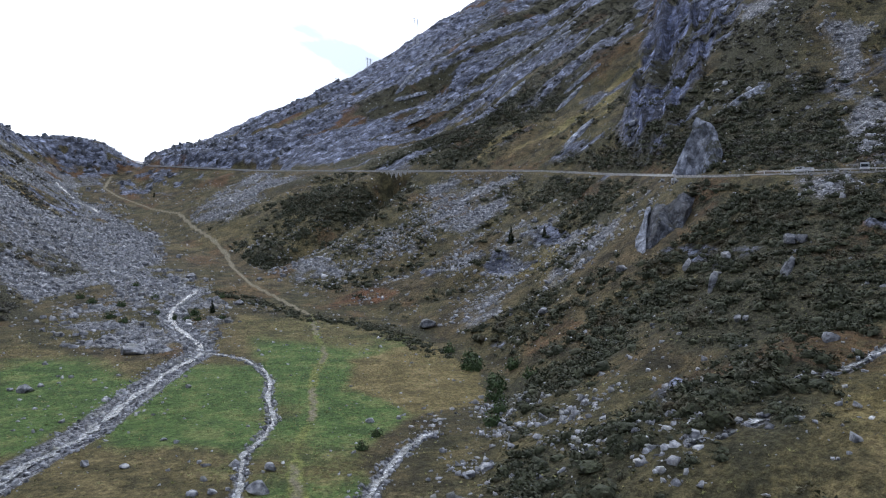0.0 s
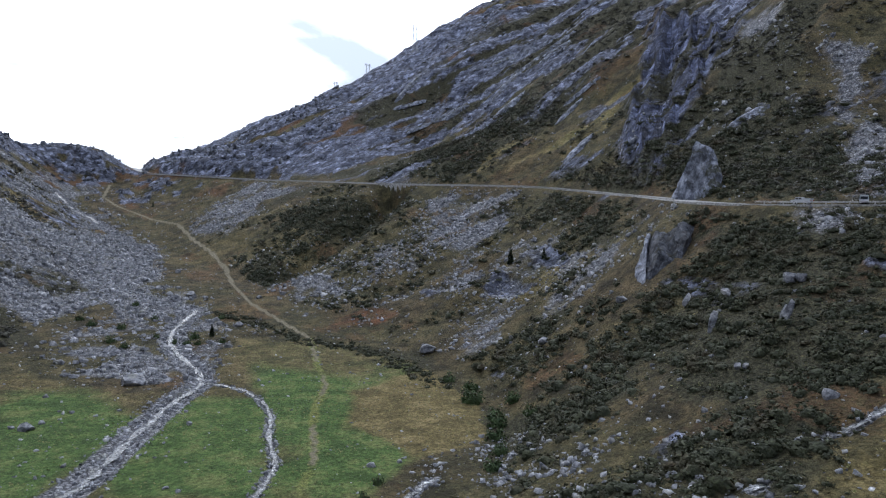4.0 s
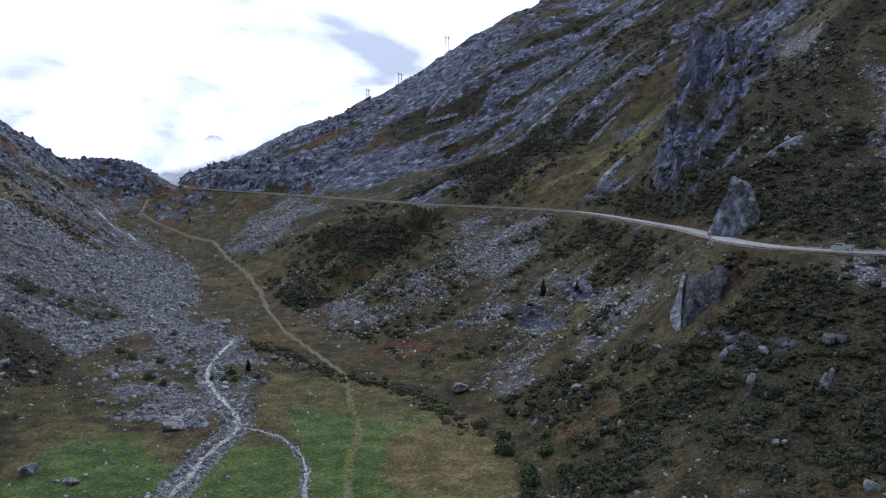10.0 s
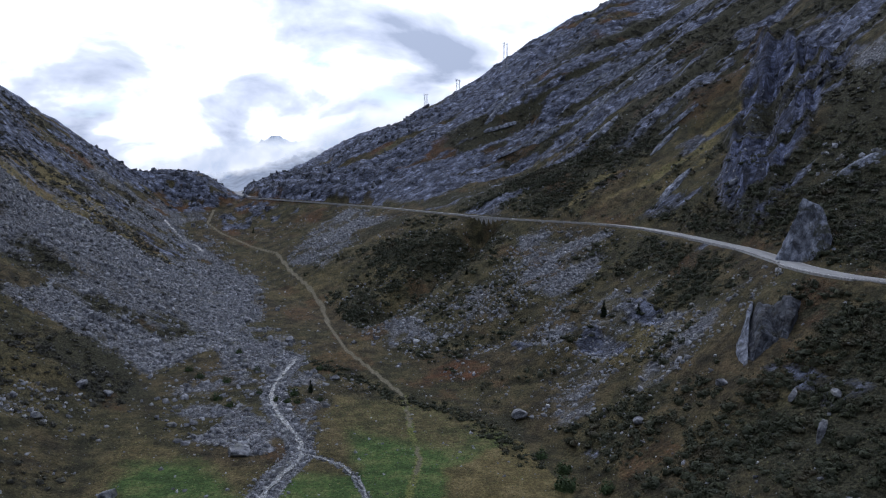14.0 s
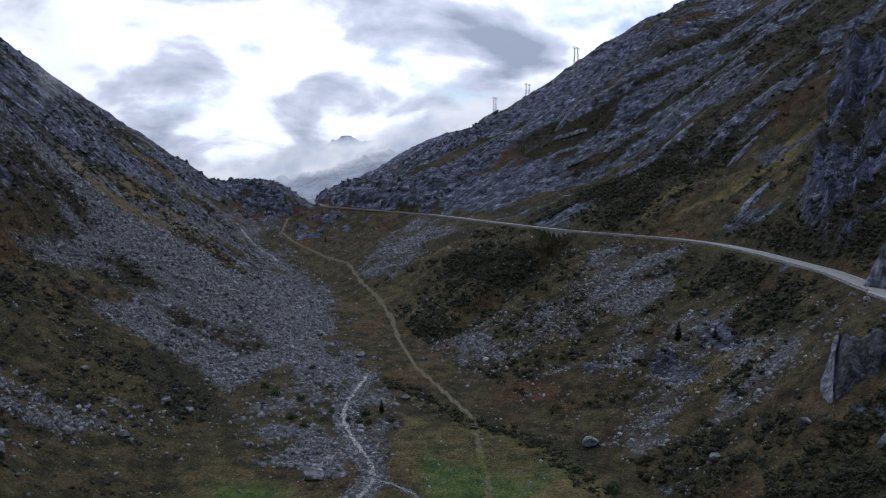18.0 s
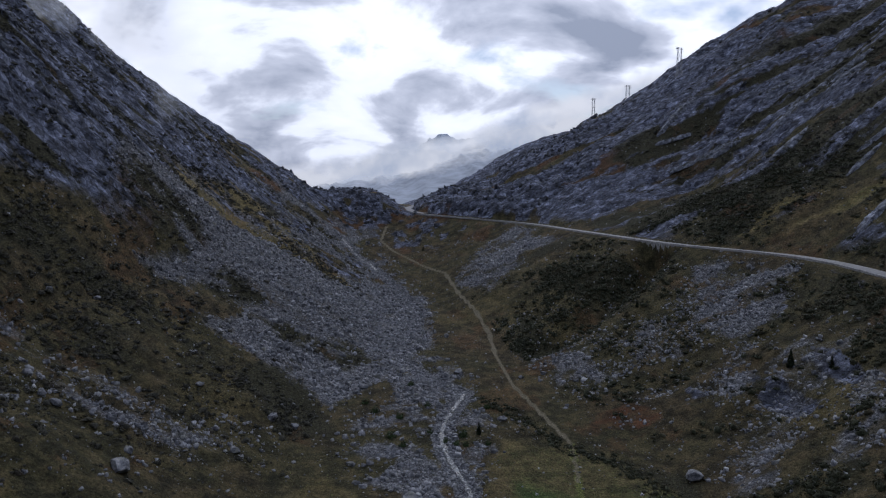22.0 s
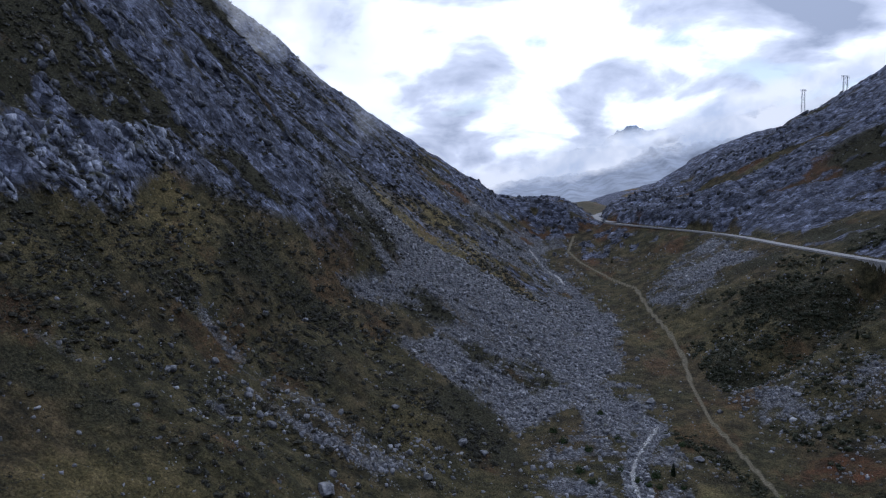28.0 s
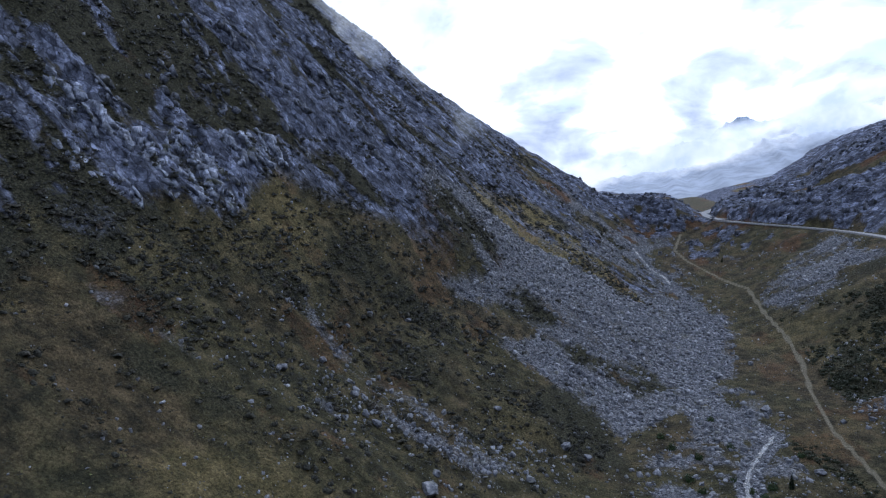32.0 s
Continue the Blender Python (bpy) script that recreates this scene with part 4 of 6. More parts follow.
def shrub_shape(seed, leaves=46, size=0.34, core=True):
    """A low shrub: a lumpy dome inside a shell of small leaves, one triangle each."""
    r = np.random.default_rng(seed)
    lump = lambda d: 1 + 0.3 * np.sin(d[:, :1] * 4.3 + seed) * np.cos(d[:, 1:2] * 3.7 + seed * 2) + 0.12 * np.sin(d[:, 1:2] * 8 + d[:, 2:] * 6 + seed)
    d = r.normal(size=(leaves, 3))
    d[:, 2] = np.abs(d[:, 2]) * 0.9
    d /= np.linalg.norm(d, axis=1)[:, None]
    c = d * r.uniform(0.62, 1.15, (leaves, 1)) * lump(d)
    a = r.normal(size=(leaves, 3))
    a -= 0.55 * (a * d).sum(1, keepdims=True) * d
    a /= np.linalg.norm(a, axis=1)[:, None]
    b = np.cross(d + 0.5 * r.normal(size=(leaves, 3)), a)
    b /= np.linalg.norm(b, axis=1)[:, None]
    s = size * r.uniform(0.6, 1.35, (leaves, 1))
    v = np.stack([c + a * s, c + b * s * 0.75 - a * s * 0.55, c - b * s * 0.75 - a * s * 0.55], 1).reshape(-1, 3)
    f = np.arange(leaves * 3).reshape(-1, 3)
    if core:
        bm = bmesh.new()
        bmesh.ops.create_icosphere(bm, subdivisions=1, radius=1.0, matrix=pose(0, 0, 0, seed * 31, seed * 17, 0))
        bmesh.ops.delete(bm, geom=[w for w in bm.verts if w.co.z < -0.75], context="VERTS")
        bm.verts.index_update()
        cv = np.array([tuple(w.co) for w in bm.verts])
        cf = np.array([[w.index for w in face.verts] for face in bm.faces])
        bm.free()
        f = np.concatenate([f, cf + len(v)])
        v = np.concatenate([v, cv * lump(cv) * r.uniform(0.55, 0.85, (len(cv), 1))])
    return v, f


def block_shape(seed):
    """A broken block: a box with shifted corners and flat faces."""
    r = np.random.default_rng(seed)
    v = np.array([(x, y, z) for z in (-1, 1) for y in (-1, 1) for x in (-1, 1)], float)
    v *= r.uniform(0.6, 1.15, (8, 3))
    v[4:, :2] *= r.uniform(0.7, 1.0)
    f = np.array([(0, 2, 3, 1), (4, 5, 7, 6), (0, 1, 5, 4), (2, 6, 7, 3), (0, 4, 6, 2), (1, 3, 7, 5)])
    return v, np.concatenate([f[:, [0, 1, 2]], f[:, [0, 2, 3]]])


BLOCKS = [(0.62 * v, f) for v, f in (block_shape(k) for k in range(10))]


def tuft_shape(seed, blades=7):
    r = np.random.default_rng(seed)
    t = r.uniform(0, 2 * np.pi, blades)
    base = np.c_[np.cos(t), np.sin(t), 0 * t] * r.uniform(0, 0.35, (blades, 1))
    tip = base * 5.0 + np.c_[0 * t, 0 * t, r.uniform(0.3, 0.6, blades)]
    side = np.c_[-np.sin(t), np.cos(t), 0 * t] * 0.3
    v = np.stack([base - side, base + side, tip], 1).reshape(-1, 3)
    return v, np.arange(blades * 3).reshape(-1, 3)


ROCKS = [rock_shape(k, 12 + k % 5, 0.55 + 0.1 * (k % 5)) for k in range(9)]
SHRUBS = [shrub_shape(k, 46, 0.19) for k in range(8)]
LOW_SHRUBS = [shrub_shape(20 + k, 32, 0.21) for k in range(6)]
SPRIGS = [shrub_shape(40 + k, 20, 0.3, False) for k in range(5)]
TUFTS = [tuft_shape(k) for k in range(5)]


def scatter(name, shapes, x, y, size, mat, label, category, sink=0.2, flat=(1, 1, 1), lean=0.25, smooth=False, stretch=None, fall=0.0, axis=0.0):
    """One object of kind stuff: many copies of a few shapes, laid on the ground."""
    if not len(x):
        return
    z = height(x, y)
    pick = RNG.integers(0, len(shapes), len(x))
    turn = RNG.uniform(0, 2 * np.pi, len(x))
    tx, ty = RNG.normal(fall, lean, len(x)), RNG.normal(0, lean, len(x))
    scale = size[:, None] * np.array(flat) * RNG.uniform(0.75, 1.3, (len(x), 3))
    if stretch is not None:
        scale *= stretch
        turn = RNG.normal(axis, 0.4, len(x))
    verts, faces, base = [], [], 0
    for k, (v, f) in enumerate(shapes):
        m = np.where(pick == k)[0]
        if not len(m):
            continue
        q = v[None] * scale[m][:, None]
        c, s = np.cos(turn[m])[:, None], np.sin(turn[m])[:, None]
        q = np.stack([q[..., 0] * c - q[..., 1] * s, q[..., 0] * s + q[..., 1] * c, q[..., 2]], -1)
        q[..., 2] += q[..., 0] * tx[m][:, None] + q[..., 1] * ty[m][:, None]
        q += np.stack([x[m], y[m], z[m] - sink * size[m]], -1)[:, None]
        verts.append(q.reshape(-1, 3))
        faces.append((f[None] + (np.arange(len(m)) * len(v))[:, None, None] + base).reshape(-1, 3))
        base += len(m) * len(v)
    me = fast_mesh(name, np.concatenate(verts), np.concatenate(faces), mat, smooth)
    return tagged(new(name, me), label, category, kind="stuff")


def seed_field(n, x0, x1, y0, y1, chance):
    """Places thinned by chance(cover, x, y)."""
    x, y = RNG.uniform(x0, x1, n), RNG.uniform(y0, y1, n)
    c = cover(x, y)
    keep = RNG.uniform(0, 1, n) < chance(c, x, y)
    return x[keep], y[keep], c


def sizes(n, low, high, power=2.2):
    return low + (high - low) * RNG.uniform(0, 1, n) ** power


def off_ways(x, y):
    """0 on the road, the track and the open water."""
    bed = np.minimum(from_line(BROOK, x, y) / 1.3, from_line(BRANCH, x, y) / 0.6)
    return step(ROAD_HALF + 0.4, ROAD_HALF + 1.5, np.abs(x - along(ROAD_X, y))) * step(1.3, 2.0, from_line(TRACK, x, y)) * step(0.8, 1.3, bed)


x, y, _ = seed_field(76000, -110, 45, 150, 440, lambda c, x, y: (c["rubble"] > 0.12) * c["rubble"] * off_ways(x, y))
scatter("scree", BLOCKS + ROCKS[:4], x, y, sizes(len(x), 0.22, 1.5, 4.5), SCREE_ROCK, "grey angular granite scree spilling to the valley floor", "scree")
x, y, _ = seed_field(66000, 40, 230, 70, 420, lambda c, x, y: (c["rubble"] > 0.12) * c["rubble"] * off_ways(x, y))
scatter("scree", BLOCKS + ROCKS[:4], x, y, sizes(len(x), 0.28, 1.3, 3.2), PALE_ROCK, "pale scree chutes of broken granite on the heath slope", "scree")
x, y, _ = seed_field(62000, -180, 230, 40, 460, lambda c, x, y: (0.12 + 0.5 * step(-0.05, 0.4, fbm(x, y, 18, 4, 51))) * (1 - 0.6 * c["scrub"]) * (1 - 0.85 * c["meadow"]) * off_ways(x, y))
scatter("loose_stones", BLOCKS + ROCKS[:5], x, y, sizes(len(x), 0.16, 0.8, 4.0), PALE_ROCK, "scattered pale stones half sunk in heath", "stones")
x, y, _ = seed_field(15000, -115, -25, 120, 210, lambda c, x, y: (0.12 + 0.88 * within(RUBBLE_LEFT, x, y, 9)) * step(-0.2, 0.4, fbm(x * 0.25, y, 5, 4, 54, 0.6)))
scatter("loose_stones", BLOCKS + ROCKS[:5], x, y, sizes(len(x), 0.14, 0.9, 3.6), PALE_ROCK, "pale broken stones strewn down the shaded slope", "stones")
x, y, _ = seed_field(22000, 40, 140, 140, 300, lambda c, x, y: (0.45 + 0.5 * within(STONY_HEATH, x, y, 8)) * (1 - 0.7 * c["scrub"]) * step(-0.25, 0.35, fbm(x * 0.6, y, 10, 3, 55)) * off_ways(x, y) * step(0, 6, x - along(TOE_RIGHT, y)))
scatter("loose_stones", BLOCKS + ROCKS[:5], x, y, sizes(len(x), 0.15, 0.95, 2.8), PALE_ROCK, "pale stones strewn over the heath below the road", "stones")
x, y, _ = seed_field(6500, -30, 75, 50, 200, lambda c, x, y: 0.12 * off_ways(x, y))
scatter("loose_stones", BLOCKS + ROCKS[:5], x, y, sizes(len(x), 0.12, 0.6, 3.4), PALE_ROCK, "small pale stones lying in the meadow", "stones")

STONY_FOOT = [(57, 107), (66, 95), (62, 83), (63, 70), (60, 54), (44, 50), (37, 64), (40, 82), (47, 95)]
x, y, _ = seed_field(6000, 34, 84, 42, 115, lambda c, x, y: within(STONY_FOOT, x, y, 4, 4) * step(-0.3, 0.2, fbm(x, y, 5, 3, 56)))
scatter("loose_stones", BLOCKS + ROCKS[:5], x, y, sizes(len(x), 0.15, 0.8, 2.6), PALE_ROCK, "pale stones strewn below the alder scrub", "stones")

for line, half, n, big in ((BROOK, 3.2, 11500, 0.6), (BRANCH, 0.9, 2000, 0.45), (SIDE_BROOK, 1.2, 1300, 0.5), (CASCADES[0], 0.9, 60, 0.6), (CASCADES[1], 0.9, 60, 0.6)):
    p = np.array(line, float)
    k = RNG.integers(0, len(p) - 1, n)
    seg = np.hypot(*np.diff(p, axis=0).T)
    k = RNG.choice(len(seg), n, p=seg / seg.sum())
    u = RNG.uniform(0, 1, (n, 1))
    q = p[k] * (1 - u) + p[k + 1] * u + RNG.normal(0, half * 0.55, (n, 2))
    scatter("stream_stones", BLOCKS + ROCKS[:2], q[:, 0], q[:, 1], sizes(n, 0.15, big, 3.2), PALE_ROCK, "wet grey stones along the brook bed", "stones", sink=0.1)

# ledges of bare rock standing out of the flanks
x, y, _ = seed_field(17000, 140, 330, 90, 560, lambda c, x, y: 0.5 * (c["stone"] > 0.3) * c["stone"] * step(8, 16, x - along(ROAD_X, y)) * step(-0.1, 0.3, fbm(x * 0.4, y, 9, 3, 52)))
scatter("rock_ledges", BLOCKS, x, y, sizes(len(x), 0.4, 3.0, 3.2), LEDGE_ROCK, "weathered granite ledges on the upper mountainside", "rock ledges", sink=0.35, lean=0.3, stretch=np.array([1.8, 0.7, 0.6]), fall=0.75, axis=-0.29)
x, y, _ = seed_field(17000, -230, -60, 100, 480, lambda c, x, y: 0.55 * (c["stone"] > 0.3) * c["stone"] * step(-0.1, 0.3, fbm(x * 0.5, y, 9, 3, 53)))
scatter("rock_ledges", BLOCKS, x, y, sizes(len(x), 0.4, 2.6, 3.5), LEDGE_ROCK, "fractured granite ledges on the steep shaded flank", "rock ledges", sink=0.35, lean=0.3, stretch=np.array([1.6, 0.7, 0.6]), fall=-0.85)

x, y, _ = seed_field(5000, -60, 150, 425, 540, lambda c, x, y: 0.6 * (c["stone"] > 0.3) * c["stone"])
scatter("rock_ledges", BLOCKS, x, y, sizes(len(x), 0.5, 2.6, 3.0), LEDGE_ROCK, "rocky ledges round the saddle", "rock ledges", sink=0.3, lean=0.4)

# shrubs
x, y, _ = seed_field(46000, 34, 200, 35, 340, lambda c, x, y: c["shrub"])
scatter("alder_scrub", SHRUBS, x, y, sizes(len(x), 0.3, 1.7, 2.2), SHRUB, "dark green alder scrub covering the heath slope", "scrub", sink=0.0, flat=(1.05, 1.05, 0.8), lean=0.1, smooth=True)
x, y, _ = seed_field(52000, -195, 20, 60, 460, lambda c, x, y: c["shrub"])
scatter("alder_scrub", LOW_SHRUBS, x, y, sizes(len(x), 0.36, 1.5, 2.0), DARK_SHRUB, "dark clumps of alder scrub on the shaded slope", "scrub", sink=0.0, flat=(1.05, 1.05, 0.8), lean=0.1, smooth=True)
x, y, _ = seed_field(17000, 150, 300, 90, 520, lambda c, x, y: c["shrub"])
scatter("alder_scrub", LOW_SHRUBS, x, y, sizes(len(x), 0.45, 1.6, 2.0), DARK_SHRUB, "low dark scrub between rock ledges above the road", "scrub", sink=0.1, flat=(1.2, 1.2, 0.7), lean=0.1, smooth=True)
x, y, _ = seed_field(40000, -170, 190, 40, 420, lambda c, x, y: 0.5 * (1 - c["meadow"]) * (1 - c["rubble"]) * (1 - c["stone"]) * step(-0.3, 0.3, fbm(x, y, 9, 3, 61)) * off_ways(x, y))
scatter("heather", SPRIGS, x, y, sizes(len(x), 0.2, 0.65, 1.6), HEATHER, "low brown heather and bilberry", "heather", sink=0.1, flat=(1.2, 1.2, 0.6), lean=0.1)
x, y, _ = seed_field(9000, -160, -50, 60, 180, lambda c, x, y: 0.6 * (1 - c["rubble"]) * step(-0.1, 0.4, fbm(x * 0.5, y, 4, 3, 63)))
scatter("dwarf_shrubs", SPRIGS, x, y, sizes(len(x), 0.2, 0.6, 2.0), DARK_SHRUB, "small dark dwarf shrubs dotting the pasture", "shrubs", sink=0.1, flat=(1.3, 1.3, 0.6), lean=0.1)
x, y, _ = seed_field(42000, -110, 110, 40, 200, lambda c, x, y: 0.8 * (1 - c["rubble"]) * (0.35 + 0.65 * c["meadow"]) * (0.25 + 0.75 * step(-0.2, 0.4, fbm(x, y, 6, 3, 62))) * off_ways(x, y))
scatter("grass", TUFTS, x, y, sizes(len(x), 0.12, 0.3, 1.5), TUSSOCK, "tussocks of yellowing alpine grass", "grass", sink=0.05, lean=0.2)


HEDGE = np.array([(33, 222), (42, 207), (50, 186), (62, 173), (66, 157), (66.5, 135)], float)
hedge_s = np.concatenate([[0], np.cumsum(np.hypot(*np.diff(HEDGE, axis=0).T))])
u = RNG.uniform(0, hedge_s[-1], 300)
x, y = np.interp(u, hedge_s, HEDGE[:, 0]) + RNG.normal(0, 1.8, 300), np.interp(u, hedge_s, HEDGE[:, 1]) + RNG.normal(0, 1.8, 300)
keep = off_ways(x, y) > 0.5
scatter("alder_scrub", SHRUBS, x[keep], y[keep], sizes(keep.sum(), 0.35, 1.2, 1.6), SHRUB, "row of dark bushes along the ditch above the meadow", "scrub", sink=0.0, flat=(1.05, 1.05, 0.8), lean=0.1, smooth=True)


# ---- boulders and crags ----
def cut_rock(seed, size, cuts=9, subdivisions=3, rough=0.05, fluted=0.0):
    """A weathered block: a ball made squarish, cut by planes, then roughened. Gives a bmesh with its foot near z = 0."""
    r = np.random.default_rng(seed)
    bm = bmesh.new()
    bmesh.ops.create_icosphere(bm, subdivisions=subdivisions, radius=1.0)
    v = np.array([tuple(w.co) for w in bm.verts])
    v /= ((np.abs(v) ** 4).sum(1) ** 0.25)[:, None]
    for _ in range(cuts):
        n = r.normal(size=3)
        n /= np.linalg.norm(n)
        v -= np.maximum(v @ n - r.uniform(0.55, 0.92), 0)[:, None] * n
    if fluted:
        ridge = 1 - 2 * np.abs(fbm(v[:, 0] * 4 + v[:, 1] * 7 + seed, v[:, 2] * 0.9, 1.0, 4, seed + 3, 0.6))
        v *= 1 + fluted * ridge[:, None] * np.array([1.0, 1.0, 0.5])
    v *= 1 + rough * fbm(v[:, 0] * 3 + seed, v[:, 1] * 3 + v[:, 2] * 2, 1.0, 3, seed)[:, None]
    v = v * np.array(size)
    for w, q in zip(bm.verts, v):
        w.co = q
    return bm


def boulder(x, y, across, seed, label, tall=0.62, mat=None):
    bm = cut_rock(seed, (across * 0.5, across * 0.42, across * tall * 0.55), 14, 3 if across > 2.2 else 2)
    me = bpy.data.meshes.new("boulder")
    bm.to_mesh(me)
    bm.free()
    me.materials.append(mat or ROCK)
    ob = new("boulder", me)
    ob.matrix_world = pose(x, y, z_at(x, y) + across * tall * 0.2, 0, 0, (seed * 67) % 360)
    return tagged(ob, label, "boulder", "boulders of the valley")


MEADOW_BOULDERS = [(-10.2, 137.4, 3.1), (14.8, 130.3, 1.4), (16, 78.4, 2.7), (15.2, 88.2, 1.9), (9.4, 80.5, 1.5), (11.4, 80.2, 1.3), (9.8, 100, 1.1), (41.3, 72.4, 2.1),
                   (39.1, 72.8, 1.7), (79.1, 56.9, 2.4), (36.6, 99.1, 1.5), (-1, 95.2, 1.5), (3.2, 92.6, 1.2), (8.4, 102.2, 0.9), (11.5, 90.9, 0.9), (18.8, 84.8, 1.8),
                   (48.9, 63.5, 1.4), (48.7, 73.2, 1.4), (41.1, 99.1, 1.1), (-17.2, 145.1, 4.6), (-12.5, 139, 1.2), (-8, 140, 1.4)]
for k, (x, y, w) in enumerate(MEADOW_BOULDERS):
    boulder(x, y, w, 100 + k, "large pale granite boulder lying in the meadow grass" if w > 2 else "pale granite stone lying in the meadow grass")
FLOOR_BOULDERS = [(7.4, 160.8, 6.0), (58.1, 241.2, 3.0), (49.9, 239.8, 2.5), (36.9, 206.2, 3.2), (-3.7, 235, 3.4), (11.2, 187.3, 2.6), (-6.5, 181.2, 2.6), (6.6, 135.9, 1.6),
                  (29, 246, 4.6), (24, 243, 4.0), (17, 275, 3.0), (30, 290, 3.2), (76.2, 163.7, 5.2), (88.6, 131.7, 3.2), (102.4, 121.8, 2.8), (1, 250, 2.8), (9, 300, 3.0), (13, 222, 2.6)]
for k, (x, y, w) in enumerate(FLOOR_BOULDERS):
    boulder(x, y, w, 200 + k, "big grey boulder on the stony valley floor" if y > 150 and x < 60 else "big grey boulder at the foot of the heath slope", 0.55)
SLOPE_BOULDERS = [(-53.5, 153.4, 5.2), (-73.4, 166.1, 2.8), (-52.9, 218.1, 2.2), (-47.9, 202.7, 2.4), (-70.4, 165.7, 3.0), (-77.7, 169.7, 2.6), (-53.8, 161.2, 2.6), (-93.3, 160.7, 3.2),
                  (-89.3, 176, 3.0), (-88.1, 207.3, 2.4), (-80.8, 221.5, 2.5), (-28.8, 202.6, 4.0), (-22.4, 202.8, 2.8), (-34.7, 180.1, 3.2), (-60, 172, 2.4), (-66, 178, 2.2)]
for k, (x, y, w) in enumerate(SLOPE_BOULDERS):
    boulder(x, y, w, 300 + k, "grey boulder resting on the shrubby slope", 0.6)


def crag(x, y, base, blocks, label, mat=None):
    """A crag of upright slabs. Each slab: dx, dy, lift, half sizes, turns about x, y and z, in metres and degrees."""
    thing = empty("crag", pose(x, y, base))
    for k, (dx, dy, lift, a, b, c, rx, ry, rz) in enumerate(blocks):
        piece = cut_rock(int(abs(x * 7 + y * 3)) + k, (a * 0.8, b, c), 14, 4, 0.1, 0.16)
        piece.transform(pose(dx, dy, lift, rx, ry, rz))
        part("rock_slab", piece, mat or PALE_ROCK, thing)
    return tagged(thing, label, "crag")


def hewn(corners, seed, relief_=0.5, cuts=11):
    """A rock face: the hull of its corners, divided and roughened by upright ribs and cracks. Gives a bmesh."""
    bm = bmesh.new()
    for c in corners:
        bm.verts.new(c)
    bmesh.ops.convex_hull(bm, input=bm.verts)
    bmesh.ops.delete(bm, geom=[v for v in bm.verts if not v.link_faces], context="VERTS")
    bmesh.ops.triangulate(bm, faces=bm.faces)
    bmesh.ops.subdivide_edges(bm, edges=bm.edges, cuts=cuts, use_grid_fill=True)
    bm.normal_update()
    v = np.array([tuple(w.co) for w in bm.verts])
    n = np.array([tuple(w.normal) for w in bm.verts])
    along_ = v[:, 0] * 0.7 - v[:, 1] * 0.7
    rib = 1 - 2.4 * np.abs(fbm(along_ + 0.25 * v[:, 2], v[:, 2] * 0.22, 2.6, 4, seed, 0.6))
    lump = fbm(along_ * 1.4, v[:, 2] + v[:, 0] * 0.3, 1.3, 3, seed + 4, 0.6)
    v += n * (relief_ * (rib + 0.6 * lump))[:, None]
    for w, q in zip(bm.verts, v):
        w.co = q
    return bm


def rock_face(faces, label, mat):
    """A crag of one or more hewn faces, each from its corners in the world."""
    foot = np.array(faces[0]).min(0)
    thing = empty("crag", pose(*(float(c) for c in foot)))
    for k, corners in enumerate(faces):
        part("rock_face", hewn([tuple(np.array(c) - foot) for c in corners], int(foot[0]) + 5 * k, 0.5), mat, thing)
    return tagged(thing, label, "crag")


def deep(corners, dx, dy, dz):
    """The corners of a face and the same corners set back into the hill."""
    return corners + [(x + dx, y + dy, z + dz) for x, y, z in corners]


rock_face([deep([(143.3, 151.5, 70.5), (148.6, 139.5, 70.0), (151.6, 150.8, 87.4), (154.6, 147.6, 85.2), (152.0, 142.0, 77.5)], 4, 4, -1),
           deep([(148.0, 139.0, 70.0), (150.5, 134.0, 70.0), (151.5, 137.5, 73.5), (151.0, 140.5, 75.0)], 6, 4, -2)],
          "pale leaning granite slab rising beside the road", FACE_ROCK)
crag(94.5, 89.5, 49.3, [(0, 0, 0.3, 0.55, 0.6, 2.5, 0, 30, 20)], "upright pale rock fin in the heath")
crag(98, 78, 51.8, [(0, 0, 0.3, 0.5, 0.7, 2.3, 6, 28, 10), (0.6, 0.9, 0, 0.5, 0.6, 1.4, 0, 30, 30)], "upright pale rock fin in the heath")
crag(110, 87, 56.2, [(0, 0, 0.2, 1.7, 1.0, 1.1, 0, 30, -20), (1.6, -1.2, 0.3, 1.1, 0.9, 0.9, 0, 26, 10)], "pale slab of bare rock in the heath")
crag(104, 95.5, 53.2, [(0, 0, 0, 1.0, 0.9, 0.8, 0, 30, 15)], "low pale rock outcrop in the heath")
crag(102, 103, 51.2, [(0, 0, 0, 0.45, 0.6, 1.5, 0, 28, 15)], "narrow rock fin in the heath")
crag(82, 73, 45.8, [(0, 0, 0, 0.6, 0.5, 0.6, 0, 20, 40), (0.9, -0.5, 0.1, 0.5, 0.4, 0.5, 0, 20, 10)], "small white outcrop among alder bushes")


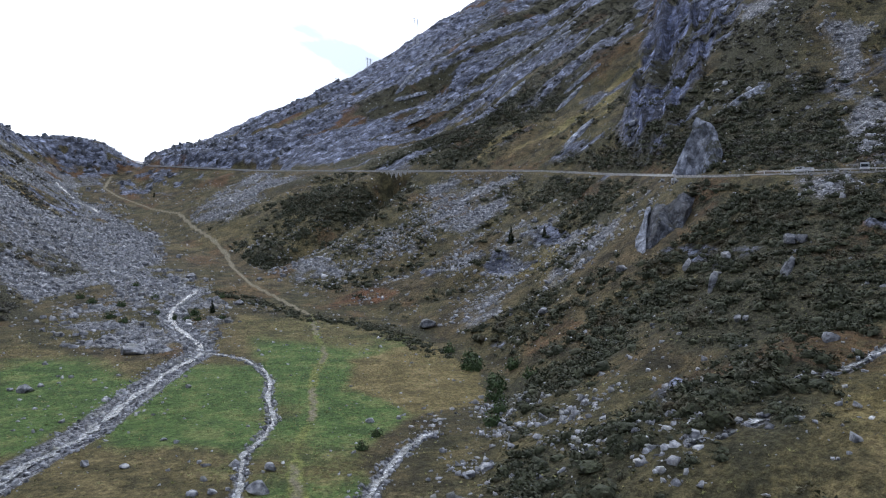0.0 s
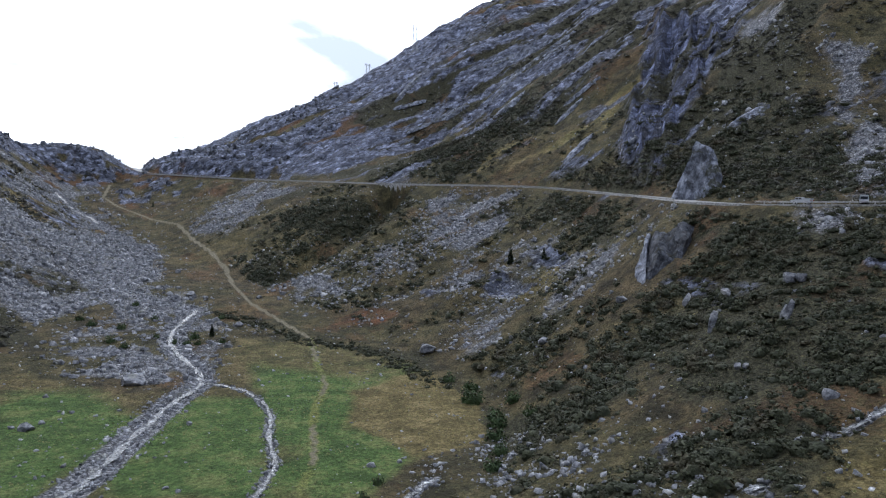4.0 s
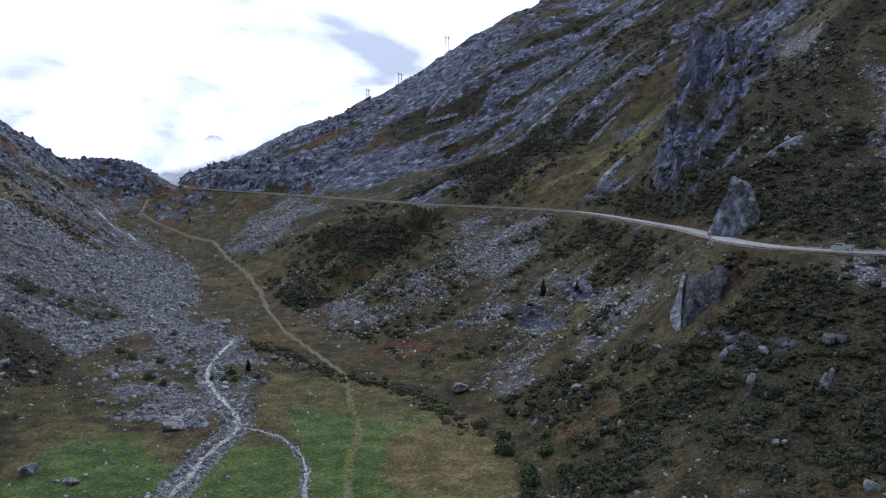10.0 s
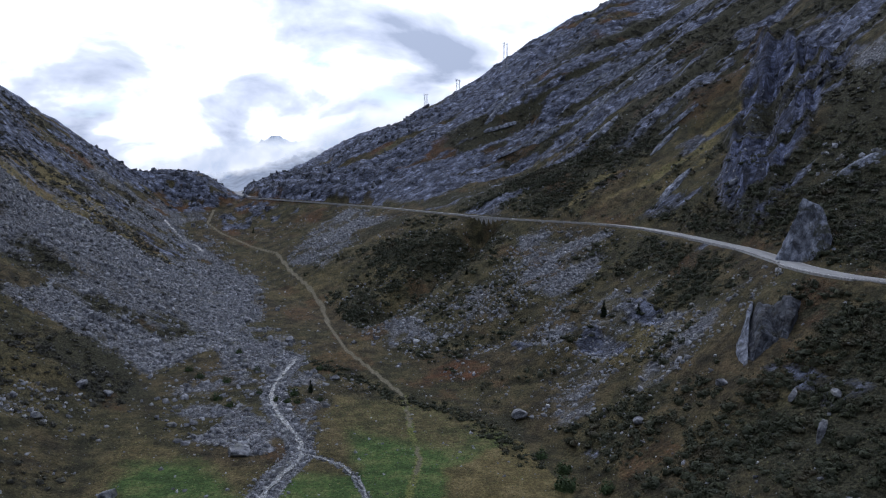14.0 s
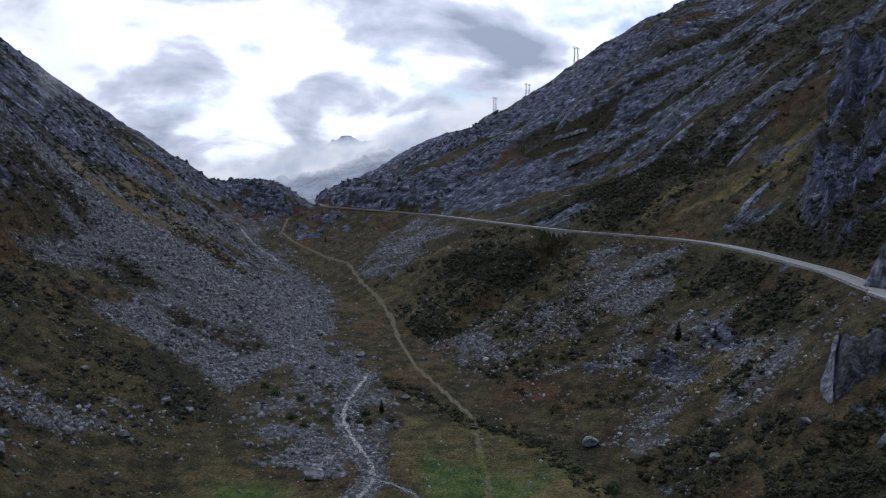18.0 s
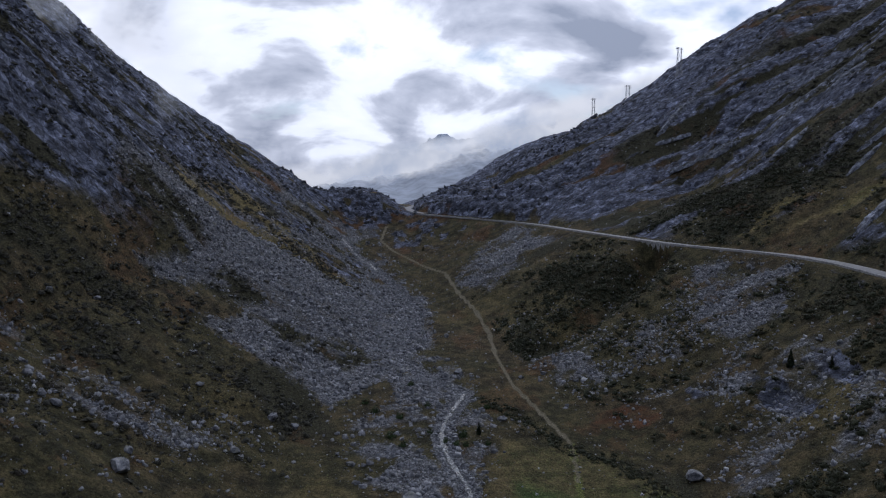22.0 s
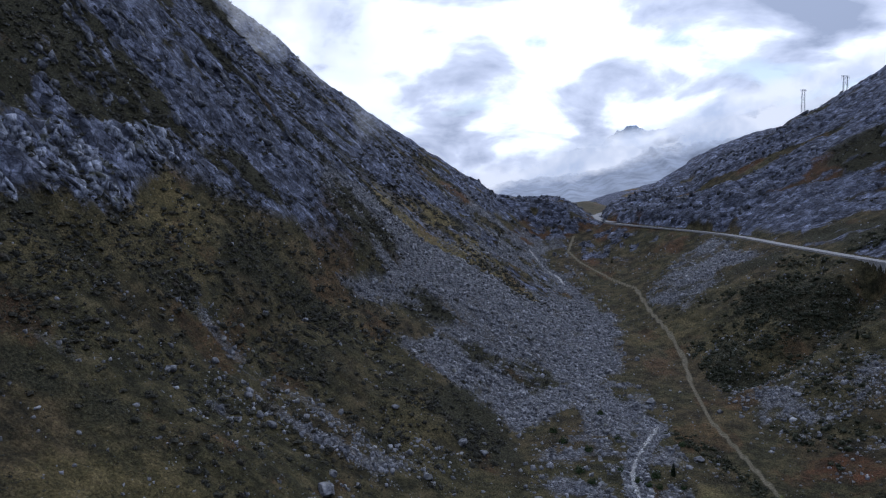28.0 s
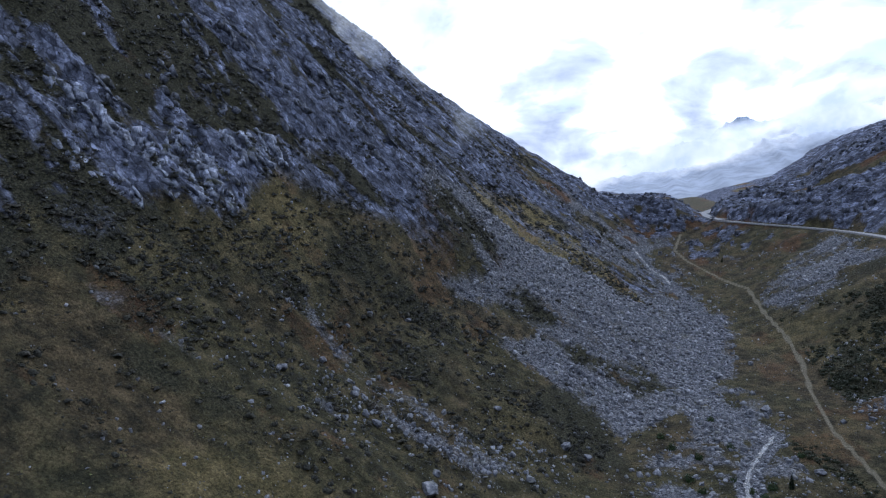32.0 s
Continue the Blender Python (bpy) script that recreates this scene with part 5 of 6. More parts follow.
def plates(x0, y0, x1, y1, wide, proud, seed, each=9.0):
    """A broken face lying up the slope from a low place to a high one: angular plates of rock, each tilted its own way. Gives one mesh of points and triangles a plate."""
    r = np.random.default_rng(seed)
    n = math.hypot(x1 - x0, y1 - y0)
    ux, uy = (x1 - x0) / n, (y1 - y0) / n
    steep = (z_at(x1, y1) - z_at(x0, y0)) / n
    up = Vector((ux, uy, steep)).normalized()
    side = Vector((uy, -ux, 0))
    out = side.cross(up)
    out = out if out.z > 0 else -out
    length = n * math.hypot(1, steep)
    made = []
    for k in range(max(4, int(wide * length / each))):
        u, v = r.uniform(0, 1), r.uniform(-0.5, 0.5)
        x, y = x0 + ux * n * u + side.x * v * wide, y0 + uy * n * u + side.y * v * wide
        shape, f = rock_shape(int(r.integers(0, 9999)), int(r.integers(7, 11)))
        big = r.uniform(0.8, 1.9)
        q = shape * np.array([r.uniform(1.0, 1.7), r.uniform(1.5, 3.2), proud * r.uniform(0.35, 0.6)]) * big
        turn = r.normal(0.35, 0.3)
        q = np.stack([q[:, 0] * math.cos(turn) - q[:, 1] * math.sin(turn), q[:, 0] * math.sin(turn) + q[:, 1] * math.cos(turn), q[:, 2]], -1)
        q[:, 2] += q[:, 1] * r.normal(0.15, 0.18) + q[:, 0] * r.normal(0, 0.25)
        centre = Vector((x, y, z_at(x, y))) + out * proud * r.uniform(-0.25, 0.05)
        made.append((np.array(centre) + q @ np.array([side, up, out]), f))
    return made


def outcrop(slabs, label, mat=None):
    """A crag of broken plates, in strips given by their low end, high end, width and how far they stand out."""
    x, y = slabs[0][:2]
    foot = np.array([x, y, z_at(x, y)])
    thing = empty("crag", pose(*foot))
    for k, (x0, y0, x1, y1, wide, proud) in enumerate(slabs):
        for v, f in plates(x0, y0, x1, y1, wide, proud, int(abs(x0 * 3 + y0)) + k):
            ob = new("rock_plate", fast_mesh("rock_plate", v - foot, f, mat or FACE_ROCK))
            ob.parent = thing
    return tagged(thing, label, "crag")


def fins(blades, label, mat):
    """A crag of leaning blades that follow the slope, each from its low end to its high end: width, height over the slope, lean to the side."""
    x, y = blades[0][:2]
    foot = Vector((x, y, z_at(x, y)))
    thing = empty("crag", pose(*foot))
    for k, (x0, y0, x1, y1, wide, proud, lean) in enumerate(blades):
        r = np.random.default_rng(int(abs(x0 * 7 + y0 * 3)) + k)
        n = math.hypot(x1 - x0, y1 - y0)
        ux, uy = (x1 - x0) / n, (y1 - y0) / n
        corners = []
        for u, w, h in ((0.0, 0.35, 0.15), (0.12, 0.8, 0.7), (0.4, 1.0, 1.0), (0.75, 0.9, 0.9), (1.0, 0.5, 0.45)):
            px, py = x0 + ux * n * u, y0 + uy * n * u
            ground_z = z_at(px, py)
            for side_, rise in ((-0.5, -1.2), (0.5, -1.2), (-0.4 + lean, h * r.uniform(0.85, 1.1)), (0.1 + lean, h * r.uniform(0.7, 1.0))):
                q = side_ * wide * w * r.uniform(0.85, 1.15)
                corners.append((px + uy * q - ux * proud * 0.4 * max(rise, 0), py - ux * q - uy * proud * 0.4 * max(rise, 0), ground_z + (rise * proud if rise > 0 else rise)))
        part("rock_slab", hewn([tuple(Vector(c) - foot) for c in corners], int(abs(x0)) + 3 * k, 0.22, 6), mat, thing)
    return tagged(thing, label, "crag")


# the crag under the road and the ribbed cliff above it
def on_slope(*spots):
    """Corners given by plan place and height over the slope."""
    return [(x, y, z_at(x, y) + up) for x, y, up in spots]


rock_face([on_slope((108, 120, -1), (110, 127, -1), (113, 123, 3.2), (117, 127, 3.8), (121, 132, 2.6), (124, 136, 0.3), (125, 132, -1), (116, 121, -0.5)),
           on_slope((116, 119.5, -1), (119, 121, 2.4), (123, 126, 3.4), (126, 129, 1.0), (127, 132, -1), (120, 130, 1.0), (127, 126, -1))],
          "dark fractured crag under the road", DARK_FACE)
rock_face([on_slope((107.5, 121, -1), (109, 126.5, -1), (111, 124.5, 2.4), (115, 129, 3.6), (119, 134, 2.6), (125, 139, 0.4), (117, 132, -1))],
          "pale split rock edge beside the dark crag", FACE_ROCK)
# pale slabs that lie aslant on the upper mountainside
for slabs in ([(219, 391, 262, 374, 5, 1.5), (224, 396, 250, 384, 4, 1.2)], [(172, 422, 200, 431, 5, 1.4)], [(184, 377, 199, 374, 4, 1.3)], [(221, 368, 242, 361, 5, 1.5), (232, 350, 252, 350, 4, 1.3)],
              [(169, 238, 187, 242, 4, 1.0)], [(192, 331, 211, 333, 5, 1.4)], [(165, 388, 178, 383, 5, 1.5)], [(202, 285, 217, 277, 3, 1.0)], [(181, 167, 191, 160, 4, 1.2)],
              [(238, 363, 261, 357, 5, 1.4)], [(179, 380, 198, 376, 4, 1.3), (174, 384, 194, 379, 3, 1.0)], [(204, 355, 226, 361, 4, 1.3)], [(168, 415, 187, 409, 5, 1.5)], [(191, 275, 207, 277, 3, 1.0)], [(236, 357, 250, 351, 4, 1.3)]):
    fins([(x0, y0, x1, y1, wide * 1.1, proud * 0.9, 0.0) for x0, y0, x1, y1, wide, proud in slabs], "long pale granite slab lying aslant on the mountainside", PALE_FACE)
# broken faces high on the shaded flank
outcrop([(-158, 167, -164, 172, 9, 2.4), (-155, 171, -162, 177, 8, 2.8), (-150, 170, -156, 175, 7, 2.2), (-146, 171, -153, 177, 6, 2.0), (-146, 152, -151, 156, 6, 1.6), (-143, 158, -147, 160, 6, 1.6)],
        "blocky pale cliff face high on the shaded flank", BRIGHT_PLATE)
outcrop([(-140, 172, -148, 180, 7, 2.4), (-136, 176, -143, 184, 8, 2.8), (-132, 180, -141, 191, 8, 2.8), (-130, 186, -140, 199, 8, 3.0), (-126, 187, -133, 197, 7, 2.6), (-124, 189, -129, 196, 6, 2.0), (-131, 174, -135, 176, 6, 1.6), (-125, 181, -129, 182, 6, 1.6), (-136, 162, -142, 167, 6, 1.8)],
        "broken cliff of pale upright blocks above dark scrub", BRIGHT_PLATE)
outcrop([(-128, 206, -136, 212, 8, 2.6), (-125, 209, -132, 213, 7, 2.2), (-124, 215, -134, 221, 8, 2.4), (-124, 222, -132, 227, 7, 2.2)], "pale fractured rock face over yellow grass", BRIGHT_PLATE)
outcrop([(-150, 198, -159, 208, 8, 2.2), (-148, 220, -159, 229, 8, 2.2), (-140, 220, -149, 223, 8, 2.0), (-153, 180, -160, 184, 7, 1.8), (-162, 236, -172, 234, 9, 2.2), (-153, 250, -164, 251, 9, 2.2)], "dark weathered crag broken by ledges", LEDGE_ROCK)
outcrop([(-136, 242, -147, 244, 7, 1.8), (-128, 253, -140, 253, 6, 1.8), (-125, 242, -135, 238, 6, 1.6), (-126, 279, -142, 279, 8, 1.8), (-129, 311, -140, 305, 8, 1.8), (-109, 272, -117, 278, 5, 1.2), (-101, 295, -111, 287, 5, 1.2)], "long grey slabs dipping across the steep flank", LEDGE_ROCK)


# ---- firs ----
def fir(x, y, tall, seed):
    r = np.random.default_rng(seed)
    tree = empty("fir_tree", pose(x, y, z_at(x, y) - 0.1, 0, 0, seed * 40))
    bm = bmesh.new()
    bmesh.ops.create_cone(bm, cap_ends=True, segments=8, radius1=0.035 * tall, radius2=0.006 * tall, depth=tall, matrix=pose(0, 0, tall / 2))
    part("trunk", bm, BARK, tree, "slim brown trunk")
    v, f = [], []
    for k in range(260):
        h = r.uniform(0.06, 0.98)
        reach = tall * 0.24 * (1 - h) ** 0.85 * r.uniform(0.65, 1.15) + 0.1
        a = r.uniform(0, 2 * np.pi)
        d = np.array([np.cos(a), np.sin(a), 0])
        s = np.array([-np.sin(a), np.cos(a), 0]) * reach * 0.3
        root = np.array([0, 0, h * tall])
        tip = root + d * reach - np.array([0, 0, reach * r.uniform(0.15, 0.45)])
        mid = root + d * reach * 0.55 + np.array([0, 0, 0.02])
        b = len(v)
        v += [root, mid + s, tip, mid - s, mid - np.array([0, 0, reach * 0.28])]
        f += [(b, b + 1, b + 2), (b, b + 2, b + 3), (b + 1, b + 4, b + 2), (b + 3, b + 2, b + 4)]
    crown = new("crown", fast_mesh("crown", np.array(v), np.array(f), NEEDLES))
    crown.parent = tree
    tagged(tree, "small dark fir tree standing alone on the slope" if x > 60 else "small dark fir tree beside the brook", "fir tree", "fir trees")


for k, (x, y, tall) in enumerate(((28.5, 197, 3.6), (116.5, 191, 5.6), (122, 181, 3.6), (99, 262, 3.0), (31, 420, 3.0))):
    fir(x, y, tall, 3 + k)


# ---- tall willow shrubs at the edge of the meadow and by the brook ----
def willow(x, y, across, seed):
    bush = empty("willow_shrub", pose(x, y, z_at(x, y) - 0.05, 0, 0, seed * 50))
    bm = bmesh.new()
    r = np.random.default_rng(seed)
    for _ in range(5):
        bmesh.ops.create_cone(bm, cap_ends=True, segments=5, radius1=0.07, radius2=0.02, depth=across * 0.7,
                              matrix=pose(r.uniform(-0.2, 0.2), r.uniform(-0.2, 0.2), across * 0.3, r.uniform(-25, 25), r.uniform(-25, 25), 0))
    part("stems", bm, BARK, bush, "thin bare stems")
    v, f = shrub_shape(500 + seed, 190, 0.17)
    crown = new("crown", fast_mesh("crown", v * np.array([across * 0.5, across * 0.5, across * 0.62]), f, GREEN_SHRUB))
    crown.parent = bush
    tagged(bush, "rounded green willow shrub at the meadow edge" if x > 40 else "rounded green shrub beside the brook", "shrub", "willow shrubs")


WILLOWS = [(67, 124, 4.6), (71, 132, 3.4), (64, 109, 3.6), (60, 103, 3.2), (66, 113, 3.0), (57, 96, 3.0), (52, 90, 2.8), (70, 140, 2.8), (73, 118, 3.2), (69, 106, 2.8),
           (24, 196, 2.6), (21.5, 191, 2.0), (24, 190, 1.8), (15, 199, 1.8), (30, 190, 1.6), (34, 215, 2.2), (4, 197, 2.6), (7, 210, 2.4), (0, 215, 2.6), (12, 236, 2.2), (16, 218, 2.2), (-3, 222, 2.4), (7, 191, 2.2), (19, 194, 2.0), (31, 87, 1.8), (35, 92, 1.6)]
for k, (x, y, w) in enumerate(WILLOWS):
    willow(x, y, w, k)


# ---- pylons on the ridge ----
def bar(bm, a, b, r):
    a, b = Vector(a), Vector(b)
    d = b - a
    m = Matrix.Translation((a + b) / 2) @ d.to_track_quat("Z", "Y").to_matrix().to_4x4()
    bmesh.ops.create_cone(bm, cap_ends=True, segments=5, radius1=r, radius2=r, depth=d.length, matrix=m)


def pylon(x, y, top, wide, turn, low):
    base = min(z_at(x, y) - 0.3, low)
    tall = top - base
    thing = empty("power_pylon", pose(x, y, base, 0, 0, turn))
    for s in (-1, 1):
        bm = bmesh.new()
        g, h = wide * 0.3, wide * 0.22
        for u in (-0.35, 0.35):
            bar(bm, (s * g + u * 1.3, u * 2, 0), (s * h + u * 0.5, u * 0.5, tall), 0.09)
            bar(bm, (s * g + u * 1.3, -u * 2, 0), (s * h + u * 0.5, -u * 0.5, tall), 0.09)
        n = int(tall / 1.6)
        for k in range(n):
            a, b = k / n, (k + 1) / n
            bar(bm, (s * (g + (h - g) * a) - 0.4 + 0.2 * a, 0.3, a * tall), (s * (g + (h - g) * b) + 0.4 - 0.2 * b, -0.3, b * tall), 0.05)
        part("leg", bm, STEEL, thing)
    bm = bmesh.new()
    for z in (tall, tall - 1.0):
        bar(bm, (-wide / 2, 0, z), (wide / 2, 0, z), 0.11)
    for k in range(8):
        u = -wide / 2 + wide * k / 8
        bar(bm, (u, 0, tall - (k % 2)), (u + wide / 8, 0, tall - ((k + 1) % 2)), 0.06)
    part("crossarm", bm, STEEL, thing)
    bm = bmesh.new()
    bar(bm, (-wide * 0.25, 0, tall * 0.55), (wide * 0.25, 0, tall - 1), 0.06)
    bar(bm, (wide * 0.25, 0, tall * 0.55), (-wide * 0.25, 0, tall - 1), 0.06)
    part("cross_brace", bm, STEEL, thing)
    for u in (-0.45, 0, 0.45):
        bm = bmesh.new()
        bar(bm, (u * wide, 0, tall - 1), (u * wide, 0, tall - 2.4), 0.08)
        part("insulator", bm, TRIM, thing)
    tagged(thing, "grey steel lattice power pylon on the ridge", "pylon", "pylons on the ridge")


pylon(207, 471, 198.5, 8.0, 30, 185)
pylon(205.5, 562, 187.5, 8.0, 30, 172)
pylon(222, 700, 196, 7.0, 30, 180)


# ---- road furniture and parked vehicles ----
def guard_rail(a, b, off, label):
    rail = empty("guard_rail")
    p = road_line(a, b, 2.0)
    z = along(ROAD_Z, p[:, 1])
    for k in range(0, len(p), 2):
        bm = bmesh.new()
        bmesh.ops.create_cube(bm, size=1, matrix=Matrix.Translation((p[k, 0] + off, p[k, 1], z[k] + 0.38)) @ Matrix.Diagonal((0.12, 0.12, 0.9, 1)))
        part("post", bm, STEEL, rail)
    for k in range(len(p) - 1):
        bm = bmesh.new()
        for h in (0.55, 0.75):
            bar(bm, (p[k, 0] + off - 0.08, p[k, 1], z[k] + h), (p[k + 1, 0] + off - 0.08, p[k + 1, 1], z[k + 1] + h), 0.05)
        part("beam", bm, STEEL, rail)
    tagged(rail, label, "guard rail")


guard_rail(62, 118, -3.25, "galvanised steel guard rail along the valley side of the road")


def block(bm, x, y, z, a, b, c, taper=1.0):
    """A box with its foot at z; its top is narrowed by taper."""
    made = bmesh.ops.create_cube(bm, size=1, matrix=Matrix.Translation((x, y, z + c / 2)) @ Matrix.Diagonal((a, b, c, 1)))["verts"]
    for w in made:
        if w.co.z > z + c / 2:
            w.co.x, w.co.y = x + (w.co.x - x) * taper, y + (w.co.y - y) * (taper * 0.5 + 0.5)
    return made


def wheels(thing, axles, half, r):
    for x in axles:
        for s in (-1, 1):
            wheel = empty("wheel")
            wheel.parent = thing
            wheel.location = (x, s * half, r)
            bm = bmesh.new()
            bmesh.ops.create_cone(bm, cap_ends=True, segments=20, radius1=r, radius2=r, depth=0.24, matrix=pose(0, 0, 0, 90, 0, 0))
            bmesh.ops.bevel(bm, geom=[e for e in bm.edges if len(e.link_faces) == 2 and e.calc_face_angle(0) > 1], offset=0.04, segments=2, affect="EDGES")
            part("tyre", bm, RUBBER, wheel)
            bm = bmesh.new()
            bmesh.ops.create_cone(bm, cap_ends=True, segments=16, radius1=r * 0.6, radius2=r * 0.5, depth=0.27, matrix=pose(0, 0, 0, 90, 0, 0))
            part("rim", bm, STEEL, wheel)


def rounded(bm, offset=0.06):
    bmesh.ops.bevel(bm, geom=list(bm.edges), offset=offset, segments=2, affect="EDGES")
    return bm


def vehicle(name, m, long, cab, tall, label, category, open_bed):
    """A parked vehicle, nose to +x: body, cab, glass, wheels, lamps and bumpers."""
    car = empty(name, m)
    bm = bmesh.new()
    block(bm, 0, 0, 0.45, long, 1.8, 0.6, 0.97)
    part("body", rounded(bm), CAR_WHITE, car)
    c0, c1 = cab
    bm = bmesh.new()
    block(bm, (c0 + c1) / 2, 0, 1.05, c1 - c0, 1.7, tall - 1.05, 0.84 if open_bed else 0.95)
    part("cab", rounded(bm), CAR_WHITE, car)
    glass_z, glass_h = 1.15, (tall - 1.15) * 0.62
    for s in (-1, 1):
        for u, w in (((c0 + c1) / 2 + (c1 - c0) * 0.2, 0.32), ((c0 + c1) / 2 - (c1 - c0) * 0.18, 0.32)) if open_bed else (((c1 - 0.75), 0.17),):
            bm = bmesh.new()
            block(bm, u, s * 0.8, glass_z, (c1 - c0) * w, 0.1, glass_h, 0.95)
            part("side_window", bm, CAR_GLASS, car)
        bm = bmesh.new()
        block(bm, long / 2 - 0.02, s * 0.66, 0.78, 0.1, 0.36, 0.2)
        part("headlight", bm, LAMP_CLEAR, car)
        bm = bmesh.new()
        block(bm, -long / 2 + 0.02, s * 0.78, 0.75, 0.1, 0.2, 0.3)
        part("tail_light", bm, LAMP_RED, car)
        bm = bmesh.new()
        block(bm, c1 - 0.35, s * 1.0, 1.15, 0.12, 0.22, 0.2)
        part("mirror", bm, TRIM, car)
    bm = bmesh.new()
    block(bm, c1 - 0.1, 0, glass_z, 0.22, 1.4, glass_h, 0.9)
    part("windscreen", bm, CAR_GLASS, car)
    for s in (-1, 1):
        bm = bmesh.new()
        block(bm, s * (long / 2 + 0.02), 0, 0.42, 0.16, 1.76, 0.24)
        part("bumper", rounded(bm, 0.03), TRIM, car)
    if open_bed:
        bm = bmesh.new()
        for s in (-1, 1):
            block(bm, (c0 - long / 2) / 2, s * 0.86, 1.04, c0 + long / 2 - 0.05, 0.08, 0.3)
        block(bm, -long / 2 + 0.06, 0, 1.04, 0.08, 1.7, 0.3)
        part("load_bed", bm, CAR_WHITE, car)
    else:
        bm = bmesh.new()
        block(bm, -long / 2 + 0.04, 0, 1.2, 0.1, 1.3, 0.5)
        part("rear_window", bm, CAR_GLASS, car)
    wheels(car, (-long * 0.31, long * 0.32), 0.8, 0.36)
    tagged(car, label, category)


def on_road(y, off, turn):
    s = (along(ROAD_X, np.array(y + 1.0)) - along(ROAD_X, np.array(y - 1.0))) / 2
    return pose(float(along(ROAD_X, np.array(float(y)))) + off, y, float(along(ROAD_Z, np.array(float(y)))) + 0.15, 0, 0, 90 - math.degrees(math.atan(float(s))) + turn)


vehicle("pickup_truck", on_road(109.5, 2.0, 0), 4.3, (-0.4, 1.35), 1.6, "silver double-cab pickup truck parked beside the road", "pickup truck", True)
vehicle("van", pose(147.5, 99.0, float(along(ROAD_Z, np.array(99.0))) + 0.15, 0, 0, 214), 4.6, (-2.25, 1.5), 2.1, "silver van parked beside the road", "van", False)


# ---- far side of the saddle ----
def far_range(y0, x0, x1, crest_x, crest_z, jag, seed, label, mat):
    """A far mountainside that climbs to a jagged crest of the given heights."""
    X, U = np.meshgrid(np.linspace(x0, x1, 260), np.linspace(0, 1, 40))
    crest = np.interp(X, crest_x, crest_z) + jag * (0.6 - 1.9 * np.abs(fbm(X, X * 0 + seed, 130, 6, seed, 0.6)))
    Y = y0 + 900 * U + 20 * fbm(X, U * 800, 200, 3, seed + 5)
    Z = 55 + (crest - 55) * (U**0.9) + 5 * np.sqrt(U) * (1 - 2 * np.abs(fbm(X, U * 700, 130, 6, seed + 9, 0.6))) * (1.15 - U)
    v = np.stack([X, Y, Z], -1).reshape(-1, 3)
    idx = np.arange(X.size).reshape(X.shape)
    f = np.stack([idx[:-1, :-1], idx[:-1, 1:], idx[1:, 1:], idx[1:, :-1]], -1).reshape(-1, 4)
    tagged(new("backdrop_mountain", fast_mesh("backdrop_mountain", v, f, mat, True)), label, "mountain", kind="structure")


# No air is built: distance haze is mixed into these pale blue base colours.
HAZE_TINTED_SLOPES = material("haze_tinted_slopes", plain_look((0.36, 0.4, 0.47), 1.0, 0, 0.3, 0.02))
HAZE_TINTED_ROCK = material("haze_tinted_rock", plain_look((0.27, 0.33, 0.42), 1.0, 0, 0.4, 0.01))
far_range(1500, -900, 1700, (-900, -200, 0, 250, 480, 900, 1700), (118, 120, 150, 215, 265, 330, 360), 26, 3, "hazy blue-grey mountainside beyond the saddle", HAZE_TINTED_SLOPES)
far_range(2900, -1500, 2600, (-1500, -300, 0, 200, 420, 600, 700, 880, 1080, 1300, 2600), (110, 150, 235, 330, 412, 395, 370, 455, 480, 420, 400), 50, 8, "distant rocky summits standing out of cloud", HAZE_TINTED_ROCK)


